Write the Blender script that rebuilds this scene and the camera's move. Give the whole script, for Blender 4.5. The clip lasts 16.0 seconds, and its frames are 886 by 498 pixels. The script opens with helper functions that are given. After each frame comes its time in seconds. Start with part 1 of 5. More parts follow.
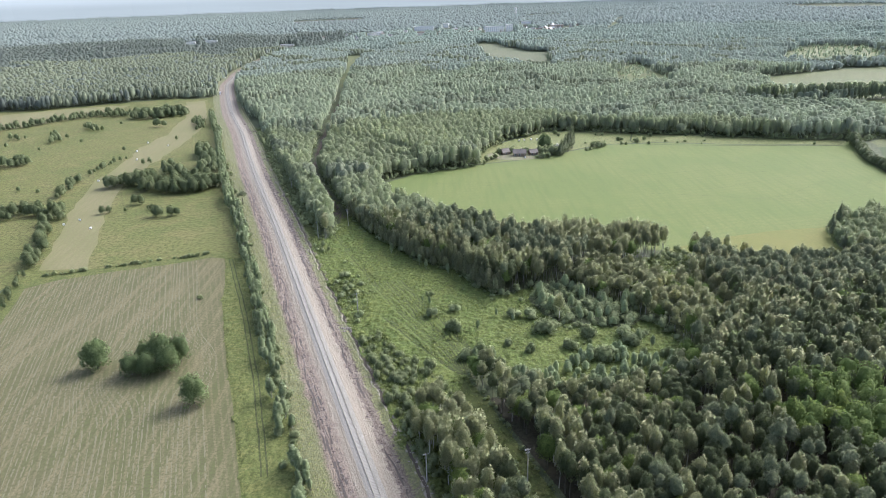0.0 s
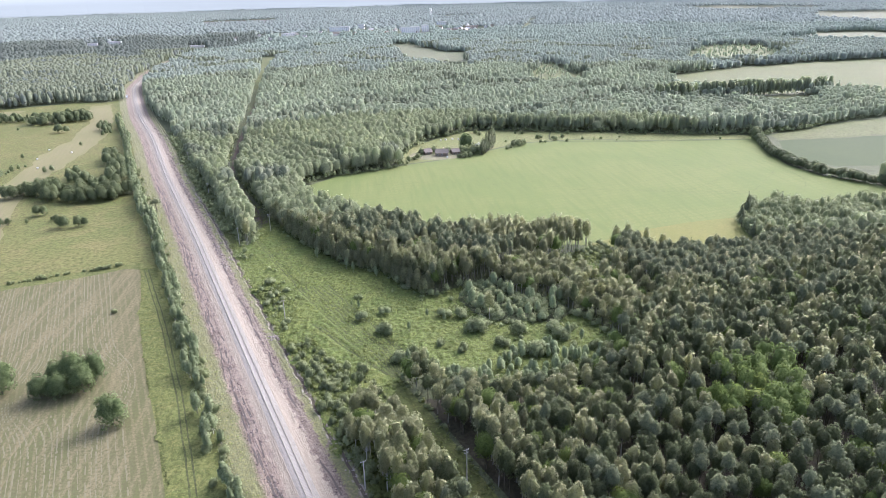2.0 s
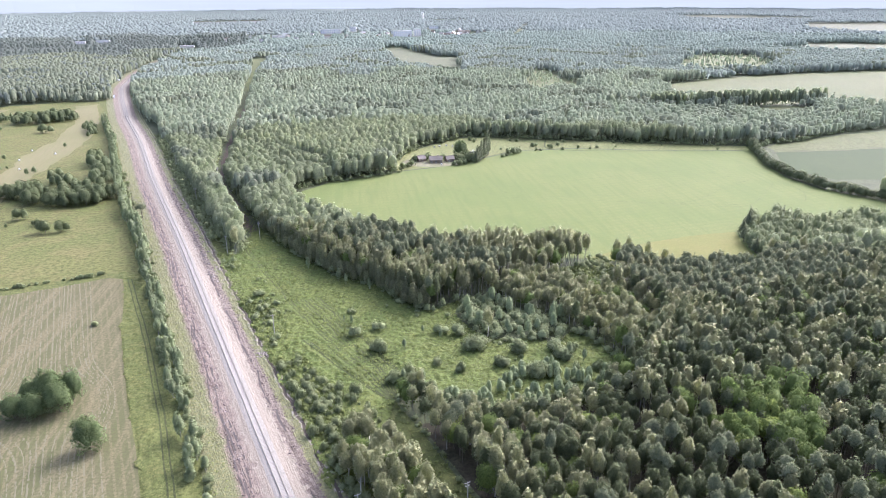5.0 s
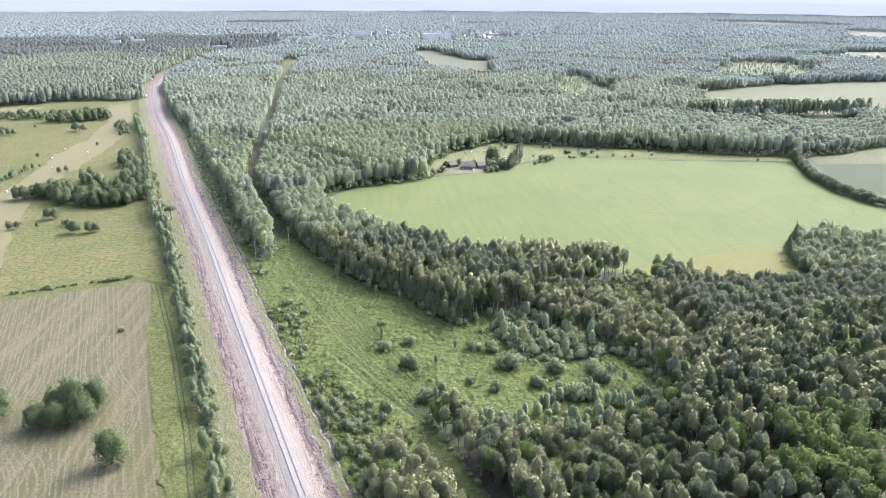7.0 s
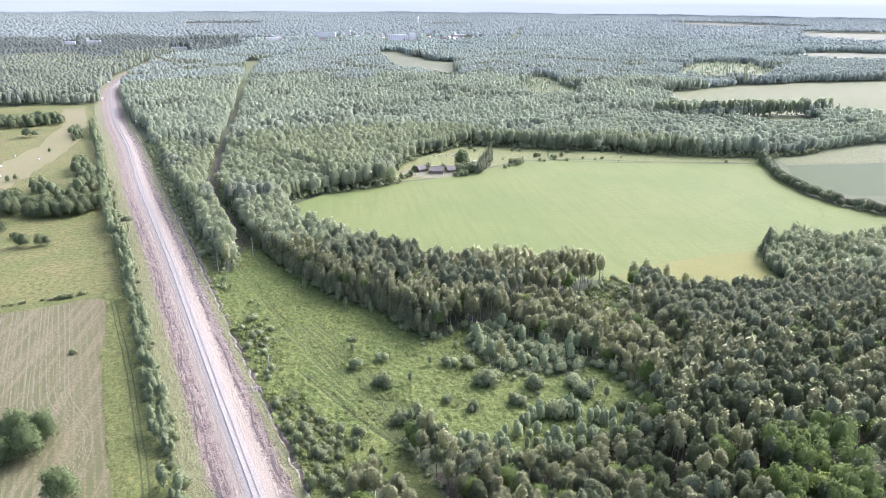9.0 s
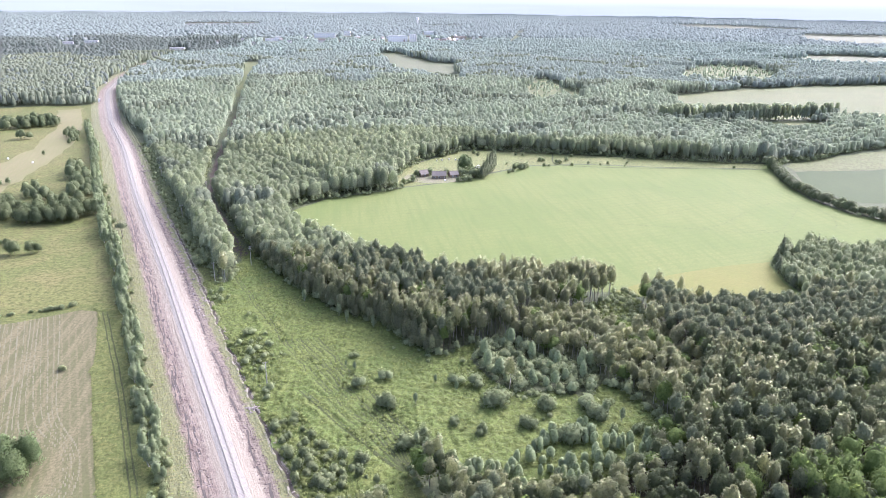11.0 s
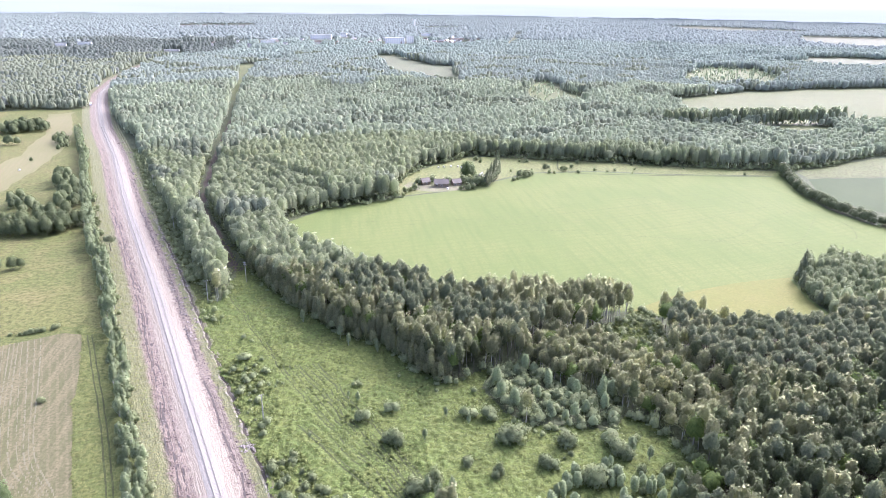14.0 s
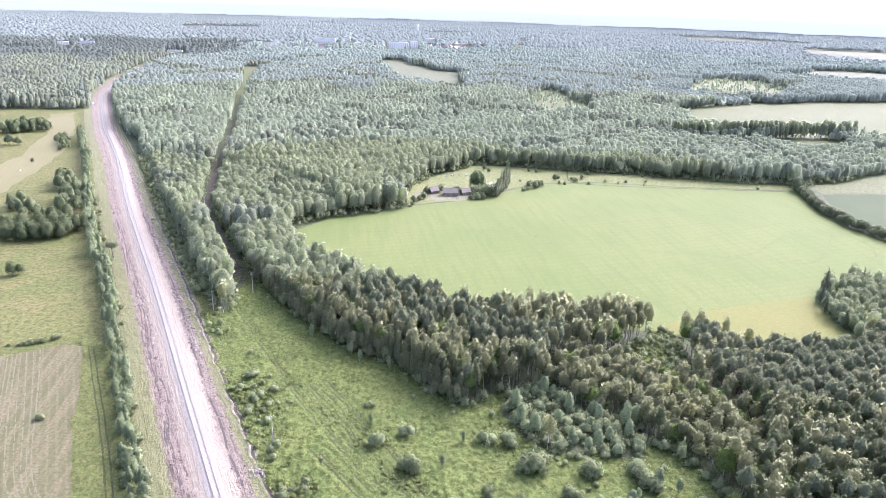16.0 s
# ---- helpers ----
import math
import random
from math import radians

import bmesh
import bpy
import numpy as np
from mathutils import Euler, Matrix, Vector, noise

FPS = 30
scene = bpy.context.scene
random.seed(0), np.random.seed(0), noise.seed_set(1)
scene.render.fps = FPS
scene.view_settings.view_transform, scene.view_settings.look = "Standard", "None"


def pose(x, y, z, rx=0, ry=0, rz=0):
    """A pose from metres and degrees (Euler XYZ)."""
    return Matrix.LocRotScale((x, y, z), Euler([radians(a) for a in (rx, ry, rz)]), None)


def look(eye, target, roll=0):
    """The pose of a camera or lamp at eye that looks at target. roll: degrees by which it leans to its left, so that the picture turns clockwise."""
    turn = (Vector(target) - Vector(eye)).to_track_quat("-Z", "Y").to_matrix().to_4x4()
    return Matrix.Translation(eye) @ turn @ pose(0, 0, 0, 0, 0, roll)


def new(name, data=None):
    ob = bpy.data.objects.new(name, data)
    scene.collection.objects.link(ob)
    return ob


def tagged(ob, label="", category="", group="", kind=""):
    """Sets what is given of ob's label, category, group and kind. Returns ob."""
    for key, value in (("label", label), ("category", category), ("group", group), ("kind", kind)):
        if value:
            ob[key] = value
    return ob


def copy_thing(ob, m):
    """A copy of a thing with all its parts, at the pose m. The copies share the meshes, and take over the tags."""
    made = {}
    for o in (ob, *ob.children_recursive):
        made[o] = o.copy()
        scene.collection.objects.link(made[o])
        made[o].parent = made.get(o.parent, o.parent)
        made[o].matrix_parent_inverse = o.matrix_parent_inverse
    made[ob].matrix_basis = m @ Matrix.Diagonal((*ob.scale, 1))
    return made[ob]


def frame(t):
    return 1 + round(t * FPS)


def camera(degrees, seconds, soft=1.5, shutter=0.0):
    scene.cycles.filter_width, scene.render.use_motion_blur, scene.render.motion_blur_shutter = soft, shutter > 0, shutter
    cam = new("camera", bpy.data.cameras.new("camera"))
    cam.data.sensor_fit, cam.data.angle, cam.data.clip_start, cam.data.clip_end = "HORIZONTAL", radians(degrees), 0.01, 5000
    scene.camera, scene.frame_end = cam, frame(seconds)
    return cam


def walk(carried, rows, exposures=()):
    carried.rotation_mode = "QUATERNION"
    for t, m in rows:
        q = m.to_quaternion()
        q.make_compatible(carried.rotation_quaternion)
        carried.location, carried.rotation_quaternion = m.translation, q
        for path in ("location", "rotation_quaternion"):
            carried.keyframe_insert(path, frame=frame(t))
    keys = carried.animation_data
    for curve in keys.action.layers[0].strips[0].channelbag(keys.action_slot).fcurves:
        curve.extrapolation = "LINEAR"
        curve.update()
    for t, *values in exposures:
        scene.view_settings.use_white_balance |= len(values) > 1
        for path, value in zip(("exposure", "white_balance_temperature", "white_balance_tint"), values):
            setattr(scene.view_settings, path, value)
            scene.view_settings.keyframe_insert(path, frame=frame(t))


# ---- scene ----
cam = camera(65.54, 16.0, soft=0.7)
# seconds, x, y, z, yaw, pitch, lean to the right
ROWS = [
    (0, -0.00, -0.00, 120.00, 0.00, -20.75, 1.77),
    (0.5, -0.91, 0.25, 119.90, -3.94, -20.89, 1.75),
    (1, -1.44, 0.71, 119.72, -5.59, -20.90, 1.64),
    (1.5, -1.73, 1.45, 119.48, -6.50, -20.89, 1.56),
    (2, -1.84, 2.43, 119.26, -6.84, -20.86, 1.40),
    (2.5, -1.97, 3.75, 119.01, -7.09, -20.79, 1.17),
    (3, -2.38, 5.43, 119.02, -7.27, -20.75, 0.95),
    (3.5, -2.84, 7.16, 119.10, -7.38, -20.72, 0.71),
    (6, -4.82, 18.57, 119.28, -8.51, -20.44, 0.04),
    (6.5, -5.64, 21.09, 119.33, -8.93, -20.40, -0.10),
    (6.8, -6.15, 22.62, 119.38, -8.95, -20.36, -0.20),
    (6.9, -6.32, 23.13, 119.40, -8.25, -20.35, -0.23),
    (7, -6.49, 23.64, 119.41, -5.74, -20.34, -0.26),
    (7.1, -6.50, 24.16, 119.42, -5.62, -20.34, -0.28),
    (7.5, -6.55, 26.25, 119.42, -5.49, -20.33, -0.37),
    (8, -6.62, 29.04, 119.50, -5.30, -20.32, -0.41),
    (8.2, -6.63, 30.18, 119.50, -5.27, -20.32, -0.40),
    (8.3, -6.64, 30.75, 119.50, -6.50, -20.31, -0.39),
    (8.4, -6.64, 31.32, 119.50, -7.80, -20.31, -0.39),
    (8.5, -6.65, 31.89, 119.50, -8.09, -20.31, -0.39),
    (8.6, -6.73, 32.46, 119.49, -8.25, -20.30, -0.39),
    (9, -7.08, 34.76, 119.44, -8.63, -20.26, -0.42),
    (11.5, -8.49, 49.40, 119.54, -8.78, -20.16, -0.71),
    (12, -8.80, 52.47, 119.59, -8.83, -20.15, -0.73),
    (12.5, -9.11, 55.55, 119.55, -8.91, -20.13, -0.75),
    (13, -9.40, 58.55, 119.59, -8.98, -20.10, -0.76),
    (13.5, -9.68, 61.64, 119.58, -9.06, -20.11, -0.77),
    (14, -9.90, 64.79, 119.63, -9.12, -20.06, -0.74),
    (14.5, -10.45, 67.73, 119.70, -9.24, -19.94, -1.04),
    (15, -11.51, 70.60, 119.81, -9.32, -19.87, -1.41),
    (15.5, -13.02, 73.05, 119.87, -9.33, -19.78, -1.67),
    (16, -14.99, 75.04, 119.93, -9.29, -19.65, -1.83),
]
walk(cam, [(t, pose(x, y, z, 90 + pitch, 0, yaw) @ pose(0, 0, 0, 0, 0, -lean)) for t, x, y, z, yaw, pitch, lean in ROWS],
     exposures=[(s, q + 1.65, k, w - 3) for s, q, k, w in ((0.0, -0.01, 5430, 20), (0.5, 0.11, 5470, 26), (2.0, 0.28, 5440, 28), (3.5, 0.35, 5420, 30), (6.2, 0.49, 5390, 31), (7.5, 0.42, 5370, 29), (9.0, 0.50, 5360, 31), (12.0, 0.63, 5350, 33), (16.0, 0.72, 5340, 36))])

# ---- light: hazy summer sun, ahead and to the right ----
SUN_EL, SUN_AZ = 38.0, 50.0
world = bpy.data.worlds.new("hazy_sky")
scene.world = world
world.use_nodes = True
wt = world.node_tree
sky = wt.nodes.new("ShaderNodeTexSky")
sky.sky_type, sky.sun_disc = "NISHITA", False
sky.sun_elevation, sky.sun_rotation = radians(SUN_EL), radians(SUN_AZ)
sky.air_density, sky.dust_density, sky.ozone_density = 0.8, 7.0, 0.6
wt.nodes["Background"].inputs["Strength"].default_value = 0.15
haze = wt.nodes.new("ShaderNodeHueSaturation")
haze.inputs["Saturation"].default_value = 0.72
wt.links.new(sky.outputs[0], haze.inputs["Color"])
wt.links.new(haze.outputs[0], wt.nodes["Background"].inputs["Color"])
sun_data = bpy.data.lights.new("sun", "SUN")
sun_data.energy, sun_data.angle, sun_data.color = 0.48, radians(14), (1.0, 0.94, 0.82)
sun = new("sun", sun_data)
a, e = radians(SUN_AZ), radians(SUN_EL)
sun.matrix_world = look((math.sin(a) * math.cos(e) * 300, 300 + math.cos(a) * math.cos(e) * 300, math.sin(e) * 300), (0, 300, 0))

# ---- materials ----
ROW_TURN = 18.7          # the fields' rows run beside the railway


def nodes_of(name):
    m = bpy.data.materials.new(name)
    m.use_nodes = True
    t = m.node_tree
    return m, t, t.nodes["Principled BSDF"]


def node(t, kind, links=(), **values):
    n = t.nodes.new(kind)
    for key, value in values.items():
        if key in n.inputs:
            n.inputs[key].default_value = value
    for key, out in links:
        t.links.new(out, n.inputs[key])
    return n


def noise_of(t, co, scale, detail=4.0, rough=0.55, distortion=0.0):
    return node(t, "ShaderNodeTexNoise", [("Vector", co)], Scale=scale, Detail=detail, Roughness=rough, Distortion=distortion).outputs["Fac"]


def spread(t, value, low, high):
    n = node(t, "ShaderNodeMapRange", [("Value", value)])
    n.inputs["From Min"].default_value, n.inputs["From Max"].default_value = low, high
    n.interpolation_type = "SMOOTHSTEP"
    return n.outputs["Result"]


def mixed(t, fac, a, b):
    n = t.nodes.new("ShaderNodeMix")
    n.data_type = "RGBA"
    for index, value in ((0, fac), (6, a), (7, b)):
        if isinstance(value, (tuple, list)):
            n.inputs[index].default_value = (*value, 1)
        elif isinstance(value, (int, float)):
            n.inputs[index].default_value = value
        else:
            t.links.new(value, n.inputs[index])
    return n.outputs[2]


def sums(t, op, a, b):
    n = t.nodes.new("ShaderNodeMath")
    n.operation = op
    for index, value in ((0, a), (1, b)):
        if isinstance(value, (int, float)):
            n.inputs[index].default_value = value
        else:
            t.links.new(value, n.inputs[index])
    return n.outputs[0]


def bumped(t, b, height, strength, distance):
    n = node(t, "ShaderNodeBump", [("Height", height)], Strength=strength, Distance=distance)
    t.links.new(n.outputs["Normal"], b.inputs["Normal"])


def place(t, turn=0.0, stretch=(1, 1, 1)):
    co = node(t, "ShaderNodeTexCoord").outputs["Object"]
    if turn or stretch != (1, 1, 1):
        n = node(t, "ShaderNodeMapping", [("Vector", co)])
        n.inputs["Rotation"].default_value = (0, 0, radians(-turn))
        n.inputs["Scale"].default_value = stretch
        co = n.outputs[0]
    return co


def land(name, base, other, third, big=0.02, mid=0.12, fine=0.9, relief=0.3, rough=0.9, depth=0.52, streak=0.0):
    """Grown ground: patches tens of metres wide, tufts of a few metres, and fine grain."""
    m, t, b = nodes_of(name)
    co = place(t)
    c = mixed(t, spread(t, noise_of(t, co, big, 3), 0.35, 0.65), base, other)
    f = noise_of(t, co, fine, 5, 0.65)
    c = mixed(t, spread(t, noise_of(t, co, mid, 4, 0.6, 0.6), 0.42, 0.7), c, third)
    c = mixed(t, spread(t, f, 0.33, 0.62), [q * depth for q in base], c)
    tuft = noise_of(t, co, fine * 2.6, 3, 0.7)
    c = mixed(t, sums(t, "MULTIPLY", spread(t, tuft, 0.52, 0.66), 0.6), c, [q * 1.35 for q in third])
    f = sums(t, "ADD", f, sums(t, "MULTIPLY", tuft, 0.6))
    if streak:
        laid = noise_of(t, place(t, ROW_TURN + 8, (1, 0.3, 1)), 0.55, 4, 0.65, 0.7)
        c = mixed(t, sums(t, "MULTIPLY", spread(t, laid, 0.5, 0.66), streak), c, [q * 0.55 for q in base])
    t.links.new(c, b.inputs["Base Color"])
    b.inputs["Roughness"].default_value = rough
    b.inputs["Specular IOR Level"].default_value = 0.1
    bumped(t, b, f, 0.7, relief)
    return m


def rows_land(name, base, other, dark, turn, period, relief, lines=0.5, wobble=2.0):
    """Mown or drilled ground with long rows."""
    m, t, b = nodes_of(name)
    co, along = place(t), place(t, turn, (1, 0.06, 1))
    c = mixed(t, spread(t, noise_of(t, co, 0.018, 3, 0.5, 0.4), 0.38, 0.62), base, other)
    streak = noise_of(t, along, 0.35, 4, 0.6)
    c = mixed(t, sums(t, "MULTIPLY", spread(t, streak, 0.42, 0.68), lines), c, dark)
    band = node(t, "ShaderNodeTexWave", [("Vector", place(t, turn))], Scale=0.31 / period, Distortion=wobble, Detail=2.0)
    band.inputs["Detail Scale"].default_value = 0.25
    w = spread(t, band.outputs["Fac"], 0.62, 0.95)
    grain = noise_of(t, co, 1.1, 5, 0.7)
    c = mixed(t, sums(t, "MULTIPLY", sums(t, "MULTIPLY", w, grain), lines), c, dark)
    c = mixed(t, spread(t, grain, 0.25, 0.7), [q * 0.75 for q in base], c)
    t.links.new(c, b.inputs["Base Color"])
    b.inputs["Roughness"].default_value = 0.92
    b.inputs["Specular IOR Level"].default_value = 0.1
    bumped(t, b, grain, 0.6, relief)
    return m


def leafy(name, dark, light, yellow, gloss=0.6, pass_light=0.45, grain=1.6, speck=0.3):
    """Leaves: tint varies from tree to tree and from spray to spray, with fine leaf relief."""
    m, t, b = nodes_of(name)
    tint = node(t, "ShaderNodeAttribute")
    tint.attribute_name = "tint"
    own = node(t, "ShaderNodeNewGeometry").outputs["Random Per Island"]
    c = mixed(t, tint.outputs["Fac"], dark, light)
    c = mixed(t, spread(t, tint.outputs["Fac"], 0.85, 1.1), c, yellow)
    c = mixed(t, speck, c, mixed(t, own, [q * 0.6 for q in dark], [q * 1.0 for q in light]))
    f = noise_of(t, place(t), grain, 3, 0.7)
    # colour is darkened too in the hollows of the leaf relief
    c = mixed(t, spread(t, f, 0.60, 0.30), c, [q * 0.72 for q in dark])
    t.links.new(c, b.inputs["Base Color"])
    b.inputs["Roughness"].default_value = gloss
    b.inputs["Specular IOR Level"].default_value = 0.06
    bumped(t, b, f, 0.9 if grain > 1.3 else 0.3, 0.3)
    tr = node(t, "ShaderNodeBsdfTranslucent", [("Color", c)])
    mix = node(t, "ShaderNodeMixShader", [(1, b.outputs[0]), (2, tr.outputs[0])])
    mix.inputs[0].default_value = pass_light
    t.links.new(mix.outputs[0], t.nodes["Material Output"].inputs["Surface"])
    return m


def plain(name, base, rough=0.7, metal=0.0, grain=2.0, amount=0.25, relief=0.0):
    m, t, b = nodes_of(name)
    co = place(t)
    f = sums(t, "MULTIPLY", noise_of(t, co, grain, 5, 0.65), amount * 2)
    c = mixed(t, f, base, [q * 0.5 for q in base])
    t.links.new(c, b.inputs["Base Color"])
    b.inputs["Roughness"].default_value, b.inputs["Metallic"].default_value = rough, metal
    if relief:
        bumped(t, b, f, 0.6, relief)
    return m


M_GROUND = land("undergrowth", (0.082, 0.096, 0.046), (0.098, 0.112, 0.054), (0.068, 0.078, 0.040))
M_MEADOW = land("wet_meadow", (0.099, 0.125, 0.031), (0.076, 0.107, 0.026), (0.116, 0.133, 0.036), 0.03, 0.16, 0.8, 0.5, 0.9, 0.42, 0.7)
M_PASTURE = land("dry_pasture", (0.108, 0.116, 0.036), (0.089, 0.107, 0.030), (0.133, 0.124, 0.047), 0.016, 0.05, 0.5, 0.25)
M_MOWN = rows_land("mown_strip", (0.160, 0.148, 0.072), (0.140, 0.137, 0.061), (0.123, 0.131, 0.050), 13, 3.5, 0.1)
M_HAY = rows_land("hay_stubble", (0.092, 0.089, 0.041), (0.078, 0.085, 0.032), (0.145, 0.129, 0.070), ROW_TURN, 2.3, 0.12, 1.0, 0.6)
M_CROP = rows_land("green_crop", (0.114, 0.142, 0.042), (0.136, 0.153, 0.049), (0.090, 0.121, 0.035), -80, 5.0, 0.08, 0.6, 8.0)
M_CROP_RIPE = land("ripening_crop", (0.126, 0.129, 0.036), (0.115, 0.127, 0.034), (0.134, 0.131, 0.040), 0.03, 0.1, 0.8, 0.1, 0.9, 0.85)
M_CROP_DARK = rows_land("dark_crop", (0.057, 0.077, 0.030), (0.062, 0.082, 0.031), (0.047, 0.067, 0.026), 60, 6.0, 0.06, 0.4)
M_VERGE = land("verge_grass", (0.092, 0.107, 0.031), (0.074, 0.092, 0.025), (0.114, 0.118, 0.037), 0.05, 0.2, 0.9, 0.3, 0.9, 0.55, 0.5)
M_FARM = land("farm_grass", (0.139, 0.153, 0.054), (0.122, 0.143, 0.047), (0.157, 0.162, 0.064), 0.02, 0.06, 0.5, 0.2)
M_STRAW = land("pale_field", (0.102, 0.116, 0.045), (0.091, 0.109, 0.039), (0.112, 0.121, 0.051), 0.012, 0.05, 0.5, 0.1)
# peat brown greyed down, with haze put into its base colour
M_PEAT = land("peat_field", (0.150, 0.140, 0.122), (0.136, 0.130, 0.115), (0.162, 0.150, 0.132), 0.01, 0.03, 0.2, 0.1)
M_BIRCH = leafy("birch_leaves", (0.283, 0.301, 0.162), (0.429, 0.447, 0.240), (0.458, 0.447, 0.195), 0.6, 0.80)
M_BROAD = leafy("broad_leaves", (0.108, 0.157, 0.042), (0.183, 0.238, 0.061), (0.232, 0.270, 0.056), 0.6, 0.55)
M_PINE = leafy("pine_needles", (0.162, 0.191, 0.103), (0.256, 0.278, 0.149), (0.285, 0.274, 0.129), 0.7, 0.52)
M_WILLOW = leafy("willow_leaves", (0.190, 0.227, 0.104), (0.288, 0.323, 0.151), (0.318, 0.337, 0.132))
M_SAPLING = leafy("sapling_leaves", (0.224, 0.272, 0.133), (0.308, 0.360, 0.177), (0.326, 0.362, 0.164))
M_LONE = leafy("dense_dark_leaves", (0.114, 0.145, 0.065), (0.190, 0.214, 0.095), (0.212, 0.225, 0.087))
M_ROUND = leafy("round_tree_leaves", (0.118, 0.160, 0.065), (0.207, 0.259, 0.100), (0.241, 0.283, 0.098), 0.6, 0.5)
# alder: nearly the birch form in a darker olive, for the near wood
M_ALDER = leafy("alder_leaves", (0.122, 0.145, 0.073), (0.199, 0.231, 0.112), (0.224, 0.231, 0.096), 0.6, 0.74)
# litter coloured very dark to deepen the shade between the near crowns
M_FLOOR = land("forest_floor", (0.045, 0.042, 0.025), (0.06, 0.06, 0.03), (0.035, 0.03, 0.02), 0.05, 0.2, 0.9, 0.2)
# fields far off: haze goes into the base colour, paler and bluer
M_PALE_FAR = land("field_paled_for_haze", (0.112, 0.124, 0.065), (0.103, 0.119, 0.058), (0.119, 0.126, 0.070), 0.012, 0.05, 0.3, 0.1)
# far woods: haze is put into the leaf colours, greyer and bluer than nearby leaves
M_STAND_HAZED = leafy("stand_leaves_hazed", (0.324, 0.364, 0.210), (0.410, 0.459, 0.263), (0.432, 0.464, 0.238), 0.75, 0.75, 1.2, 0.15)
# middle step of the painted haze, for 620 to 1050 m
M_MIDWOODS_HAZED = leafy("wood_leaves_hazed", (0.371, 0.418, 0.282), (0.438, 0.495, 0.333), (0.467, 0.498, 0.300), 0.8, 0.75, 1.0, 0.12)
M_DARKWOODS_HAZED = leafy("conifer_needles_hazed", (0.218, 0.246, 0.152), (0.271, 0.305, 0.185), (0.287, 0.307, 0.167), 0.85, 0.4, 0.9)
M_WOODS_HAZED = leafy("distant_leaves_hazed", (0.354, 0.405, 0.323), (0.410, 0.470, 0.371), (0.435, 0.474, 0.334), 0.9, 0.72, 0.6, 0.1)
# darker leaf colour for any kind on the less hazy western side
M_WESTWOODS = leafy("west_wood_leaves", (0.187, 0.216, 0.166), (0.228, 0.262, 0.205), (0.240, 0.264, 0.185), 0.85, 0.6, 1.0, 0.12)
M_FARWOODS_HAZED = leafy("remote_leaves_hazed", (0.289, 0.348, 0.265), (0.324, 0.390, 0.296), (0.342, 0.393, 0.267), 0.95, 0.5, 0.4)
M_BACKWOODS_HAZED = leafy("distance_woods_hazed", (0.215, 0.253, 0.208), (0.237, 0.279, 0.227), (0.242, 0.281, 0.227), 0.95, 0.3, 0.3)
M_BARK_WHITE = plain("birch_bark", (0.40, 0.39, 0.33), 0.8, 0, 1.5, 0.4)
M_BARK = plain("grey_bark", (0.13, 0.115, 0.080), 0.9, 0, 2.0, 0.4)
M_RAIL = plain("rail_steel", (0.33, 0.305, 0.225), 0.9, 0.0, 3, 0.2)
M_SLEEPER = plain("concrete_sleeper", (0.248, 0.235, 0.188), 0.9, 0, 1, 0.2)
M_RAIL.node_tree.nodes["Principled BSDF"].inputs["Specular IOR Level"].default_value = 0.15
M_BALLAST = land("crushed_stone", (0.226, 0.213, 0.171), (0.248, 0.234, 0.188), (0.198, 0.187, 0.153), 0.05, 0.6, 5.0, 0.06)
M_POLE = plain("weathered_pole", (0.42, 0.40, 0.36), 0.85, 0, 1, 0.3)
M_INSULATOR = plain("white_porcelain", (0.75, 0.75, 0.73), 0.3, 0, 3, 0.1)
M_PLASTER = plain("white_plaster", (0.86, 0.85, 0.74), 0.85, 0, 0.6, 0.2)
M_OCHRE = plain("ochre_plaster", (0.50, 0.42, 0.30), 0.85, 0, 0.6, 0.2)
M_TIMBER = plain("grey_timber", (0.23, 0.185, 0.125), 0.9, 0, 1.2, 0.4)
M_ROOF = plain("fibre_cement_roof", (0.19, 0.165, 0.125), 0.85, 0, 0.8, 0.35)
M_ROOF_PALE = plain("pale_sheet_roof", (0.40, 0.40, 0.35), 0.6, 0, 0.5, 0.25)
M_GLASS = plain("dark_window_glass", (0.03, 0.035, 0.04), 0.1, 0, 1, 0.1)
# town panes: dark glass greyed up in its colour to stand for haze
M_TOWN_GLASS = plain("window_glass_haze_grey", (0.42, 0.43, 0.43), 0.4, 0, 1, 0.1)
M_WRAP = plain("white_bale_wrap", (0.60, 0.60, 0.56), 0.4, 0, 2, 0.15)
M_WHITE = plain("white_vehicle_paint", (0.78, 0.78, 0.77), 0.3, 0, 2, 0.08)
M_TYRE = plain("black_rubber", (0.03, 0.03, 0.03), 0.8, 0, 3, 0.2)
M_CLAY = plain("pale_clay_lumps", (0.25, 0.22, 0.182), 0.95, 0, 1.5, 0.35)
M_STUMP = plain("dark_peat_lumps", (0.09, 0.07, 0.06), 0.95, 0, 2, 0.4)
m, t, b = nodes_of("ditch_water")
t.links.new(mixed(t, noise_of(t, place(t), 0.5), (0.05, 0.042, 0.03), (0.085, 0.072, 0.05)), b.inputs["Base Color"])
b.inputs["Roughness"].default_value = 0.9
b.inputs["Specular IOR Level"].default_value = 0.1
M_WATER = m

# bare earth of the railway works: mud, sandy shoulders and wheel marks that run along the line
m, t, b = nodes_of("bare_earth")
uv = node(t, "ShaderNodeTexCoord").outputs["UV"]
co = place(t)
sep = node(t, "ShaderNodeSeparateXYZ", [("Vector", uv)])
side = sep.outputs[0]
run = node(t, "ShaderNodeMapping", [("Vector", uv)])
run.inputs["Scale"].default_value = (1, 0.045, 1)
marks = noise_of(t, run.outputs[0], 1.1, 5, 0.7, 1.4)
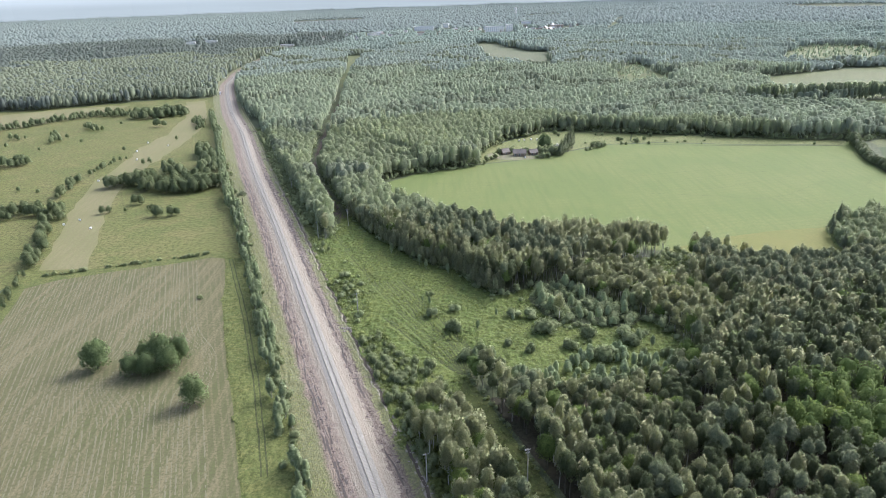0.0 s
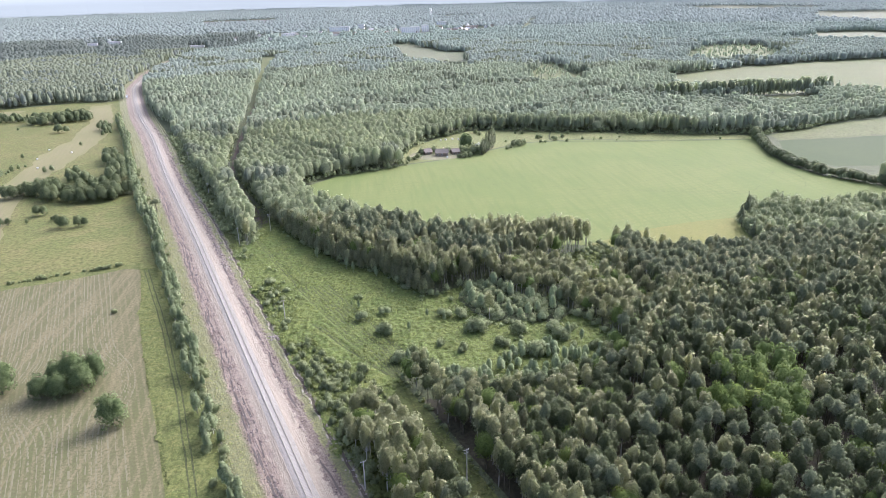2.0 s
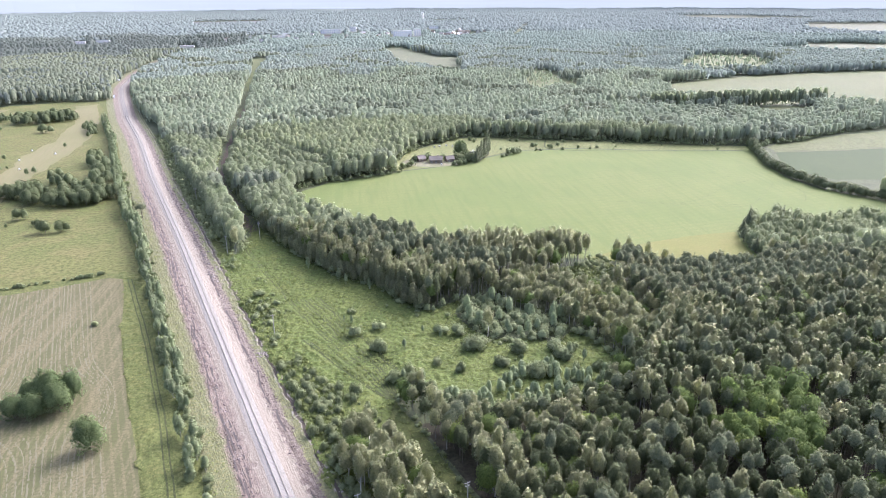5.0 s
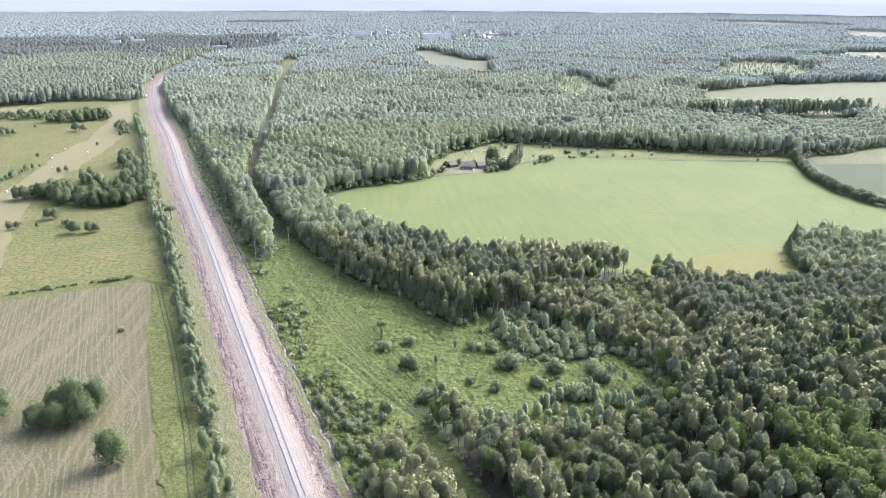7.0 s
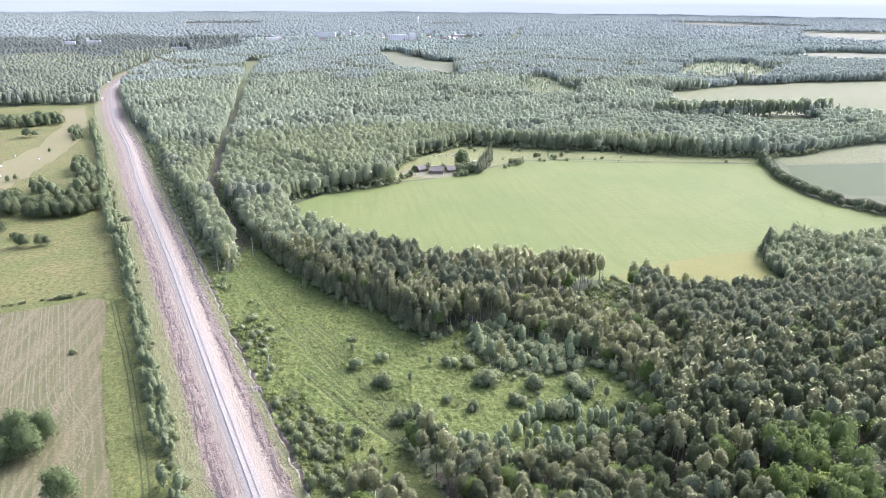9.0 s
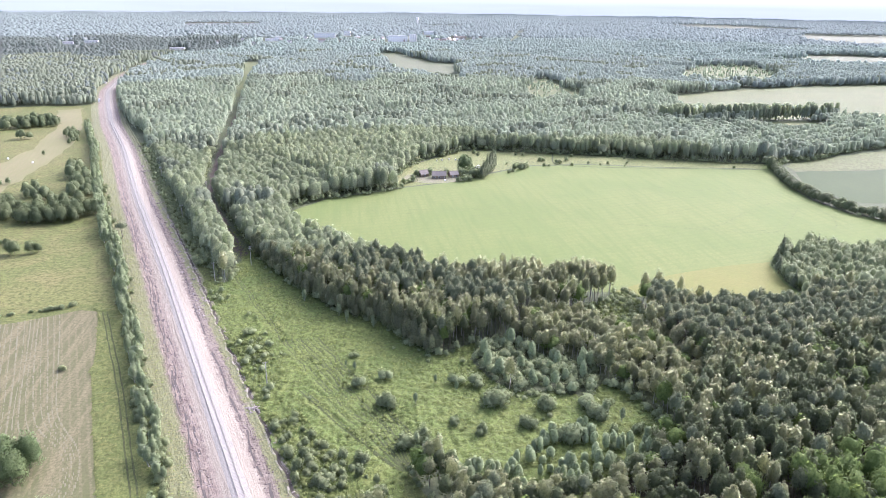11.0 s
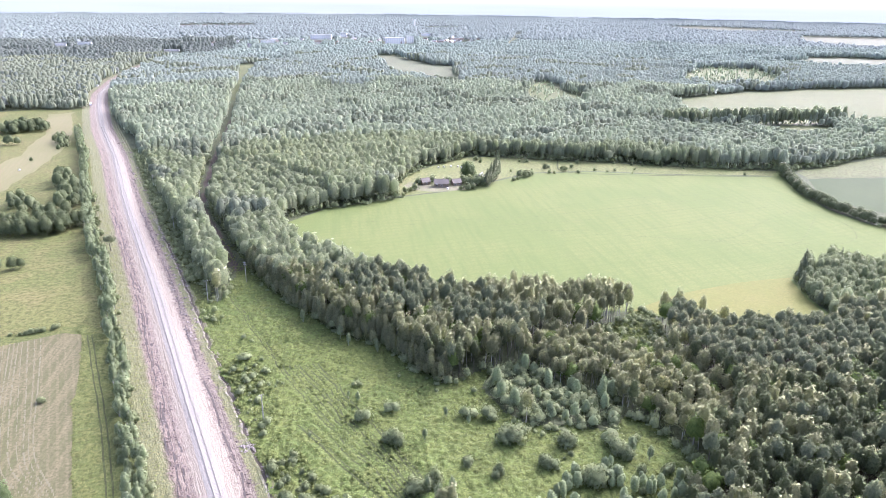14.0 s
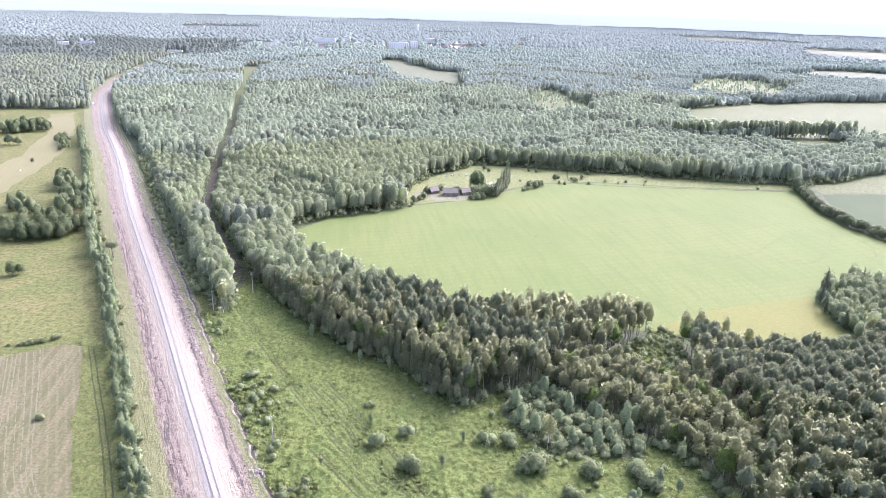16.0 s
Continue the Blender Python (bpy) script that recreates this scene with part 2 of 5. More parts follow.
blots = noise_of(t, co, 0.22, 5, 0.65, 0.8)
grit = noise_of(t, co, 1.4, 6, 0.75)
def ragged(value, low, high, amount):
    """A soft zone border across the line, pushed to and fro by an uneven field."""
    return spread(t, sums(t, "ADD", side, sums(t, "MULTIPLY", sums(t, "SUBTRACT", value, 0.5), amount)), low, high)


tongues = noise_of(t, co, 0.42, 3, 0.55, 0.6)
mud = mixed(t, spread(t, blots, 0.3, 0.7), (0.146, 0.110, 0.077), (0.228, 0.178, 0.125))
# strength of the dark marks: full at the southern end, weaker further on
wet = sums(t, "ADD", 0.35, sums(t, "MULTIPLY", spread(t, sep.outputs[1], 380, 210), 0.65))
mud = mixed(t, sums(t, "MULTIPLY", spread(t, marks, 0.50, 0.56), sums(t, "MULTIPLY", wet, 0.9)), mud, (0.060, 0.045, 0.031))
lanes = noise_of(t, run.outputs[0], 2.9, 4, 0.6, 0.8)
mud = mixed(t, sums(t, "MULTIPLY", spread(t, lanes, 0.53, 0.59), sums(t, "MULTIPLY", wet, 0.85)), mud, (0.055, 0.041, 0.029))
mud = mixed(t, sums(t, "MULTIPLY", spread(t, marks, 0.44, 0.36), 0.45), mud, (0.245, 0.203, 0.140))
sand = mixed(t, spread(t, marks, 0.35, 0.65), (0.212, 0.182, 0.127), (0.268, 0.234, 0.164))
mud = mixed(t, sums(t, "MULTIPLY", ragged(blots, 4.5, 6.5, 3.0), wet), mud, mixed(t, spread(t, grit, 0.35, 0.65), (0.048, 0.037, 0.027), (0.094, 0.075, 0.054)))
c = mixed(t, sums(t, "MULTIPLY", ragged(tongues, -5.2, -3.6, 4.0), ragged(tongues, 5.9, 5.3, 5.0)), mud, sand)
# loose lighter soil between the sand and the churned mud
c = mixed(t, sums(t, "MULTIPLY", sums(t, "MULTIPLY", ragged(blots, -8.4, -6.6, 3.0), spread(t, grit, 0.42, 0.58)), 0.35), c, (0.205, 0.180, 0.125))
# weeds creeping in from the outer edges
green = mixed(t, spread(t, grit, 0.4, 0.65), (0.095, 0.112, 0.032), (0.155, 0.150, 0.052))
c = mixed(t, ragged(grit, -8.8, -10.8, 6.0), c, green)
c = mixed(t, sums(t, "MULTIPLY", ragged(grit, 8.6, 9.6, 4.0), spread(t, blots, 0.30, 0.46)), c, green)
# pale clay thrown up along the ditch
clay = spread(t, sums(t, "ABSOLUTE", sums(t, "SUBTRACT", side, 12.4), 0), 1.25, 0.6)
c = mixed(t, sums(t, "MULTIPLY", clay, sums(t, "MULTIPLY", spread(t, tongues, 0.46, 0.58), spread(t, sep.outputs[1], 660, 620))), c, (0.25, 0.225, 0.172))
c = mixed(t, spread(t, grit, 0.3, 0.7), mixed(t, 0.4, c, (0.06, 0.05, 0.036)), c)
t.links.new(c, b.inputs["Base Color"])
b.inputs["Roughness"].default_value = 0.95
bumped(t, b, sums(t, "ADD", grit, marks), 0.8, 0.5)
M_EARTH = m

# far haze and low sky, painted on a glowing wall where land meets sky
m, t, b = nodes_of("painted_haze_glow")
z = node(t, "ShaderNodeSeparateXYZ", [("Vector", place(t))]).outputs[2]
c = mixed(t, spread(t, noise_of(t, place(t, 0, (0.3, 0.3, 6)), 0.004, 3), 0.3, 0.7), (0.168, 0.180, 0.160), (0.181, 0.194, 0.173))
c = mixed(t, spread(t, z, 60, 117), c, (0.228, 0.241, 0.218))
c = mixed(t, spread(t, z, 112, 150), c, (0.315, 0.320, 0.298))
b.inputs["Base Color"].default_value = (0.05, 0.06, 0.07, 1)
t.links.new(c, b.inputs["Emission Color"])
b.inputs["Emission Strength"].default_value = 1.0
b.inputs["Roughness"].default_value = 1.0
M_HAZE_GLOW = m

# ---- plan ----
TRACK = [(85, -170), (40, -40), (28, 0), (-1, 88), (-18, 139), (-34, 187), (-64, 277), (-89, 353), (-135, 486), (-181, 630), (-224, 749),
         (-265, 880), (-299, 998), (-325, 1160), (-340, 1385), (-330, 1480), (-290, 1560), (-220, 1640)]
ty = np.arange(-170.0, 1641.0, 2.0)
tx = np.interp(ty, [p[1] for p in TRACK], [p[0] for p in TRACK])
ker = np.hanning(41) / np.hanning(41).sum()
tx = np.convolve(np.pad(tx, 20, mode="edge"), ker, "valid")
tx[:25] = np.interp(ty[:25], [ty[0], ty[25]], [tx[25] + 0.335 * (ty[25] - ty[0]), tx[25]])


def track_x(y):
    return np.interp(y, ty, tx)


def beside(y, off, z=0.0):
    """A point at that y along the line, off metres to its right."""
    d = (track_x(y + 2) - track_x(y - 2)) / 4
    n = 1 / np.sqrt(1 + d * d)
    return np.stack([track_x(y) + off * n, y - off * d * n, np.zeros_like(y) + z], -1)


def inside(pts, poly):
    """Which of the points lie within the outline."""
    x, y = pts[:, 0], pts[:, 1]
    hit = np.zeros(len(pts), bool)
    for (x0, y0), (x1, y1) in zip(poly, poly[1:] + poly[:1]):
        if y0 != y1:
            hit ^= ((y0 > y) != (y1 > y)) & (x < (x1 - x0) * (y - y0) / (y1 - y0) + x0)
    return hit


def off_line(pts, line):
    """Distance from each point to a broken line."""
    best = np.full(len(pts), 1e9)
    for p, q in zip(line, line[1:]):
        p, q = np.array(p, float), np.array(q, float)
        d = q - p
        s = np.clip(((pts - p) @ d) / (d @ d), 0, 1)
        best = np.minimum(best, np.hypot(*(pts - p - s[:, None] * d).T))
    return best


HAY = [(-55, 147), (-67, 184), (-77, 212), (-92, 259), (-98, 285), (-106, 312), (-113, 315), (-131, 307), (-155, 300), (-177, 291), (-187, 283),
       (-181, 262), (-175, 240), (-160, 190), (-140, 120), (-95, -40), (10, -40)]
CROP = [(-42, 436), (-16, 467), (8, 475), (33, 487), (76, 501), (96, 517), (131, 538), (172, 540), (228, 524), (304, 511), (318, 526), (295, 468), (288, 430),
        (292, 400), (330, 345), (330, 325), (232, 347), (210, 342), (197, 328), (189, 308), (186, 286), (172, 274), (131, 278), (120, 295), (113, 304), (84, 309), (56, 313), (31, 324), (-8, 364), (-36, 408)]
RIPE = [(104, 305), (113, 305.5), (121, 296), (132, 280), (171, 276), (184, 288), (187, 308), (194, 328), (197, 331), (166, 327), (134, 319), (116, 310)]
FARMLAND = [(24, 490), (33, 490), (76, 504), (96, 520), (131, 541), (172, 543), (228, 527), (310, 513), (322, 526), (310, 528), (240, 552), (182, 573),
            (114, 597), (90, 596), (68, 576), (40, 545), (26, 505)]
MEADOW = [(-13, 157), (-9, 172), (-7, 180), (2, 182), (8, 200), (15, 200), (20, 184), (36, 183), (52, 182), (67, 188), (78, 198), (87, 206), (86, 216), (81, 229), (74, 234), (68, 227),
          (55, 232), (46, 233), (40, 238), (34, 255), (41, 267), (34, 266), (24, 260), (19, 266), (13, 277), (7, 288), (-2, 295), (-13, 303), (-25, 326), (-41, 355), (-53, 379), (-58, 356), (-60, 336), (-70, 338),
          (-53, 283), (-34, 226), (-21, 188)]
PASTURE = [(-900, 700), (-507, 808), (-421, 838), (-329, 878), (-292, 872), (-255, 790), (-222, 690), (-178, 545), (-143, 436), (-118, 366), (-99, 316),
           (-115, 321), (-181, 299), (-196, 285), (-230, 180), (-270, 40), (-900, 40)]
MOWN = [(-192, 305), (-204, 344), (-223, 394), (-240, 459), (-246, 507), (-255, 582), (-254, 649), (-271, 744), (-303, 840), (-284, 856), (-254, 765), (-229, 660), (-224, 606), (-222, 522),
        (-219, 468), (-203, 401), (-186, 351), (-170, 305)]
MOWN_FAR = [(-436, 686), (-494, 784), (-428, 822), (-366, 832), (-373, 775), (-406, 724)]
FIELD_A = [(396, 880), (406, 896), (486, 938), (570, 971), (636, 980), (744, 1001), (900, 1010), (1100, 900), (700, 690), (545, 672), (524, 722), (440, 726), (398, 732), (380, 790)]
STRIP_A = [(398, 700), (417, 708), (477, 710), (492, 690), (460, 650), (425, 640), (402, 650)]
RIGHT_PALE = [(330, 520), (341, 528), (422, 556), (560, 580), (520, 510), (375, 503), (330, 506)]
RIGHT_DARK = [(327, 501), (375, 499), (520, 505), (560, 420), (420, 400), (317, 420), (304, 445), (312, 475)]
FIELD_B = [(74, 1607), (126, 1619), (155, 1480), (176, 1396), (216, 1350), (172, 1040), (130, 1100), (78, 1250)]
CLEARINGS = [[(525, 1084), (634, 1277), (716, 1320), (769, 1292), (744, 1160), (694, 1070), (617, 1012), (539, 1018)], [(228, 910), (274, 1067), (319, 1121), (305, 985), (318, 917), (283, 843), (231, 855)], [(411, 1805), (437, 1812), (690, 2620), (655, 2610)],
             [(-134, 940), (-117, 940), (-140, 1415), (-175, 1400)], [(-430, 1840), (-340, 1840), (-240, 1960), (-180, 2060), (-220, 2130), (-330, 2010)]]
TOWN_GREEN = [(250, 1960), (345, 1990), (395, 2090), (330, 2110), (262, 2090)]
FAR_FIELDS = [TOWN_GREEN, [(815, 1380), (820, 1394), (886, 1431), (975, 1444), (1052, 1553), (1128, 1548), (1300, 1450), (1250, 1290), (1061, 1300), (943, 1250), (905, 1300)], [(1482, 3358), (1800, 3300), (2003, 2950), (1950, 2720), (1540, 2740), (1460, 2880)],
              [(1665, 2452), (2000, 2300), (1800, 1810), (1460, 1830), (1400, 2040)], [(300, 3100), (520, 3150), (560, 2900), (380, 2800)], [(-200, 4000), (150, 4150), (150, 3900), (-150, 3800)], [(560, 1440), (740, 1410), (720, 1370), (580, 1395)]]
PEAT = [(-640, 3200), (-330, 3300), (-285, 2950), (-560, 2850)]
TOWN = [(-37, 2208, 76, 4, M_PLASTER), (-177, 2049, 46, 2, M_PLASTER), (-606, 1938, 40, 2, M_PLASTER), (-648, 1899, 30, 2, M_PLASTER), (163, 2022, 66, 5, M_PLASTER), (206, 2036, 24, 6, M_PLASTER),
        (32, 2325, 24, 4, M_PLASTER), (365, 2191, 50, 2, M_OCHRE), (299, 2403, 40, 3, M_PLASTER), (-361, 1736, 40, 1, M_PLASTER), (-160, 2060, 20, 3, M_PLASTER)]
HOUSES = [(275, 2040), (300, 2060), (330, 2050), (352, 2070), (285, 2005), (318, 2010)] + [(-300 + 38 * i + 17 * math.sin(i * 7.1), 1930 + 90 * math.sin(i * 2.3) + i * 14) for i in range(20)]
HEDGE_GAP = [(318, 530), (332, 522), (329, 501), (306, 445), (319, 420), (340, 350), (292, 400), (287, 430), (294, 468)]
CUT = [(48, 60), (20, 145), (-51, 354), (-91, 479), (-102, 600), (-113, 790), (-127, 940), (-157, 1300)]
OPEN_RIGHT = [(300, 540), (322, 528), (340, 520), (380, 543), (426, 562), (462, 571), (560, 590), (700, 500), (560, 380), (330, 372), (290, 400), (287, 430), (294, 468), (305, 500)]
FIELD_SEAM = [(30, 484), (76, 498), (96, 514), (131, 535), (172, 537), (228, 521), (312, 507), (316, 520), (228, 532), (172, 548), (131, 546), (96, 525), (76, 509), (26, 495)]
GLADE = [(81, 284), (90, 293), (103, 299), (106, 306), (114, 305), (113, 292), (107, 266), (91, 266), (83, 278)]
PINES = [(108, 282), (107, 264), (112, 253), (116, 244), (123, 239), (152, 242), (200, 250), (230, 275), (186, 283), (170, 272), (130, 276), (119, 293)]


def link_mesh(name, v, f, mats, index=None, smooth=False, parent=None, normals=None):
    """A mesh object from arrays of places and triangles or quads."""
    me = bpy.data.meshes.new(name)
    v, f = np.asarray(v, np.float32), np.asarray(f, np.int32)
    k = f.shape[1]
    me.vertices.add(len(v)), me.loops.add(f.size), me.polygons.add(len(f))
    me.vertices.foreach_set("co", v.ravel())
    me.loops.foreach_set("vertex_index", f.ravel())
    me.polygons.foreach_set("loop_start", np.arange(0, f.size, k, dtype=np.int32))
    for q in mats:
        me.materials.append(q)
    if index is not None:
        me.polygons.foreach_set("material_index", np.asarray(index, np.int32))
    me.polygons.foreach_set("use_smooth", np.full(len(f), smooth))
    me.update(calc_edges=True)
    if normals is not None:
        me.normals_split_custom_set_from_vertices(np.asarray(normals, np.float32))
    ob = new(name, me)
    if parent:
        ob.parent = parent
    return ob


def patch(name, outline, z, mat, label, wobble=0.8, category="field"):
    """A field on the ground sheet, with an uneven edge."""
    pts = []
    for p, q in zip(outline, outline[1:] + outline[:1]):
        n = max(1, int(math.dist(p, q) / 12))
        for i in range(n):
            x, y = p[0] + (q[0] - p[0]) * i / n, p[1] + (q[1] - p[1]) * i / n
            s = wobble * min(3.0, 0.6 + y / 500)
            pts.append((x + s * noise.noise((x / 9, y / 9, z)), y + s * noise.noise((x / 9, y / 9, z + 7))))
    bm = bmesh.new()
    face = bm.faces.new([bm.verts.new((x, y, z)) for x, y in pts])
    bmesh.ops.triangulate(bm, faces=[face])
    bmesh.ops.recalc_face_normals(bm, faces=bm.faces)
    if sum(q.normal.z for q in bm.faces) < 0:
        bmesh.ops.reverse_faces(bm, faces=bm.faces)
    me = bpy.data.meshes.new(name)
    bm.to_mesh(me), bm.free()
    me.materials.append(mat)
    return tagged(new(name, me), label, category, kind="structure")


def relief_field(name, outline, step, amp, z, mat, label, kept_low=()):
    """Tussocky grass: a fine sheet with real bumps, pressed down along the given paths."""
    o = np.array(outline)
    xs, yy = np.arange(o[:, 0].min() - 2, o[:, 0].max() + 2, step), np.arange(o[:, 1].min() - 2, o[:, 1].max() + 2, step)
    gx, gy = np.meshgrid(xs, yy)
    p = np.stack([gx.ravel(), gy.ravel()], -1)
    wob = np.array([noise.noise((q[0] / 6, q[1] / 6, 1.0)) for q in p])
    within = inside(p + 1.6 * wob[:, None], outline)
    h = np.zeros(len(p))
    for i in np.nonzero(within)[0]:
        x, y = p[i]
        h[i] = 0.55 * noise.noise((x / 1.9, y / 2.6, 2.0)) + 0.6 * noise.noise((x / 0.9, y / 1.2, 5.0)) + 0.35 * wob[i]
    h = amp * np.clip(h + 0.35, 0, 1.2)
    for path in kept_low:
        h *= np.clip((off_line(p, path) - 0.3) / 0.9, 0, 1)
    k = len(xs)
    i, j = np.meshgrid(np.arange(len(yy) - 1), np.arange(k - 1), indexing="ij")
    q = (i * k + j).ravel()
    f = np.stack([q, q + 1, q + k + 1, q + k], -1)
    f = f[within[f].all(1)]
    used = np.unique(f)
    back = np.zeros(len(p), int)
    back[used] = np.arange(len(used))
    jit = np.random.default_rng(5).uniform(-0.3, 0.3, (len(used), 2)) * step
    return tagged(link_mesh(name, np.c_[p[used] + jit, z + h[used]], back[f], [mat], smooth=True), label, "field", kind="structure")


RUTS = [[(-56 + o * 1.1, 344), (-31 + o, 279), (-15 + o, 243), (0 + o * 0.8, 215), (7 + o * 0.3, 198)][k:] for o, k in ((-1.6, 0), (0.0, 0), (2.3, 1), (4.4, 1), (6.0, 1), (-4.2, 2), (-8, 2), (-9.6, 2), (8.3, 1), (10.5, 1), (12, 1))]

# ---- ground, backdrop, fields ----
def ring_grid(radii, n):
    ang = np.linspace(0, 2 * np.pi, n, endpoint=False)
    v = [(0, 0, 0)] + [(r * np.cos(q), r * np.sin(q), 0) for r in radii for q in ang]
    f = [(0, 1 + i, 1 + (i + 1) % n, 1 + (i + 1) % n) for i in range(n)]
    tri = [(0, 1 + i, 1 + (i + 1) % n) for i in range(n)]
    for k in range(len(radii) - 1):
        o, p = 1 + k * n, 1 + (k + 1) * n
        for i in range(n):
            j = (i + 1) % n
            tri += [(o + i, p + i, p + j), (o + i, p + j, o + j)]
    return v, tri


v, f = ring_grid([60, 300, 1000, 2500, 4900], 64)
tagged(link_mesh("ground", v, f, [M_GROUND]), "dark undergrowth and rough land reaching to the horizon", "ground", kind="structure")
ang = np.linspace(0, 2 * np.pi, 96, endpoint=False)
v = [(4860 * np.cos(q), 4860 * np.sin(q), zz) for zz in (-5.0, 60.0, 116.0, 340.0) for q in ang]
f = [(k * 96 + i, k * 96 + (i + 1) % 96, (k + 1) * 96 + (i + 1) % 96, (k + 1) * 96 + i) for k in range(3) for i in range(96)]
tagged(link_mesh("backdrop", v, f, [M_HAZE_GLOW]), "glowing backdrop wall along the horizon, painted as haze and low sky", "backdrop", kind="structure")
SIDE = [(float(q[0]), float(q[1])) for q in np.concatenate([beside(np.arange(-60.0, 900.0, 24.0), -30.0), beside(np.arange(900.0, 1560.0, 24.0), -13.0), beside(np.arange(1550.0, 640.0, -24.0), 12.0), beside(np.arange(640.0, -60.0, -24.0), 20.0)])]
patch("trackside", SIDE, 0.03, M_VERGE, "rough grass on both sides of the railway", 0.8, "verge")
patch("cutting", [(43, 62), (16, 144), (-55, 352), (-58, 375), (-51, 372), (-46, 356), (24, 147), (52, 62)], 0.045, M_VERGE, "rough grass in the cutting under the power line", 1.0, "clearing")
patch("glade", GLADE, 0.05, M_MEADOW, "bright herb glade between the pines and the birches", 1.0, "clearing")
patch("field_margin", [(20, -45), (-50, 150), (-92, 290), (-100, 332), (-118, 332), (-196, 302), (-196, 280), (-166, 180), (-146, 110), (-96, -60)], 0.025, M_VERGE, "green margin round the hay field", 1.0, "margin")
patch("pasture", PASTURE, 0.06, M_PASTURE, "dry yellowish green pasture with scattered bushes")
patch("mown_strip", MOWN, 0.13, M_MOWN, "straw-coloured mown strip across the pasture", 3.0)
patch("mown_strip", MOWN_FAR, 0.13, M_MOWN, "straw-coloured mown grass below the woods")
patch("hay_field", HAY, 0.10, M_HAY, "mown hay field with pale swath rows", 0.5)
patch("crop_field", CROP, 0.12, M_CROP, "large smooth light green crop field", 0.6)
patch("ripe_corner", RIPE, 0.17, M_CROP_RIPE, "yellowing corner of the green crop field", 1.2)
patch("farm_meadow", FARMLAND, 0.05, M_FARM, "pale meadow with small bushes behind the crop", 1.0)
VERGE = [(float(q[0]), float(q[1])) for q in beside(np.arange(-40.0, 330.0, 20.0), -16.0)] + [(-112, 322), (-106, 312), (-98, 285), (-92, 259), (-77, 212), (-67, 184), (-55, 147), (10, -40)]
VERGE_RUTS = [[(-50 + o, 150), (-64 + o, 198), (-82 + o, 252), (-96 + o, 290), (-104 + o, 312)] for o in (0.0, 1.7)]
relief_field("grass_verge", VERGE, 0.8, 0.5, 0.05, M_VERGE, "fresh green verge between hay field and railway", VERGE_RUTS)
relief_field("wet_meadow", MEADOW, 0.6, 0.85, 0.07, M_MEADOW, "lush wet meadow with wheel tracks and shrubs", RUTS)
for outline, mat, label in ((FIELD_A, M_STRAW, "pale grass field between dark woods"), (STRIP_A, M_STRAW, "narrow pale field strip behind trees"),
                            (RIGHT_PALE, M_STRAW, "pale yellow green field beside a hedge"), (RIGHT_DARK, M_CROP_DARK, "dark bluish green crop field beside a hedge"),
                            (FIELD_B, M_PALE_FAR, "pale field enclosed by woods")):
    patch("field", outline, 0.06, mat, label, 2.0)
for outline in CLEARINGS:
    patch("clearing", outline, 0.05, M_STRAW, "rough grassy clearing in the woods", 2.5, "clearing")
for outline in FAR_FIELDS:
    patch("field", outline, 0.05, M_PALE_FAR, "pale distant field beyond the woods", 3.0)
patch("forest_floor", [(56, 40), (32, 130), (12, 185), (60, 186), (100, 212), (100, 240), (120, 285), (190, 290), (235, 343), (330, 323), (500, 200), (300, 20)], 0.04, M_FLOOR, "dark leaf litter deepening the shade under the mature wood", 2.0, "forest floor")
patch("peat_field", PEAT, 0.06, M_PEAT, "reddish brown peat field far off", 3.0)

# ---- railway works ----
near, far = np.concatenate([np.arange(-160.0, 60.0, 3.0), np.arange(60.0, 420.0, 0.8)]), np.arange(420.0, 1600.0, 3.0)
ys = np.concatenate([near, far])
offs = np.concatenate([np.arange(-17.5, -6.0, 0.6), np.arange(-6.0, 6.0, 0.6), np.arange(6.0, 14.5, 0.4)])
profile = np.interp(offs, [-17.5, -15, -7, -3.6, -2.4, 2.4, 3.6, 6.5, 10.8, 11.6, 12.1, 12.9, 13.4, 14.4], [0.02, 0.22, 0.25, 0.55, 0.85, 0.85, 0.55, 0.25, 0.25, 0.42, 0.06, 0.06, 0.42, 0.02])
grid = np.zeros((len(ys), len(offs), 3))
for j, o in enumerate(offs):
    taper = 1.0
    wave = np.array([noise.noise((q / 5.0, 3.1 if o < 0 else 9.7, 0)) for q in ys]) * (0.9 if abs(o) > 9 else 0)
    grid[:, j] = beside(ys, o * taper + wave, 0)
    lump = np.array([noise.noise((o / 1.3, q / 3.0, 0.5)) + 0.6 * noise.noise((o * 1.1, q / 1.1, 4)) for q in ys])
    rough = np.clip((abs(o) - 3.2) / 3, 0, 1) * np.clip(min(o + 17.5, 11.6 - o) / 1.5, 0, 1)
    grid[:, j, 2] = profile[j] + 0.26 * rough * lump
n, k = len(ys), len(offs)
i, j = np.meshgrid(np.arange(n - 1), np.arange(k - 1), indexing="ij")
q = (i * k + j).ravel()
f = np.stack([q, q + 1, q + k + 1, q + k], -1)
earth = link_mesh("earthwork", grid.reshape(-1, 3), f, [M_EARTH], smooth=True)
layer = earth.data.uv_layers.new(name="UVMap")
run_len = np.concatenate([[0], np.cumsum(np.hypot(np.diff(track_x(ys)), np.diff(ys)))])
uvs = np.stack([np.tile(offs, n), np.repeat(run_len, k)], -1)[f.ravel()]
layer.data.foreach_set("uv", uvs.astype(np.float32).ravel())
tagged(earth, "bare muddy earth with sandy shoulders beside the railway", "earthwork", kind="structure")

railway = tagged(new("railway_track"), "new single railway track on pale crushed stone", "railway", kind="structure")


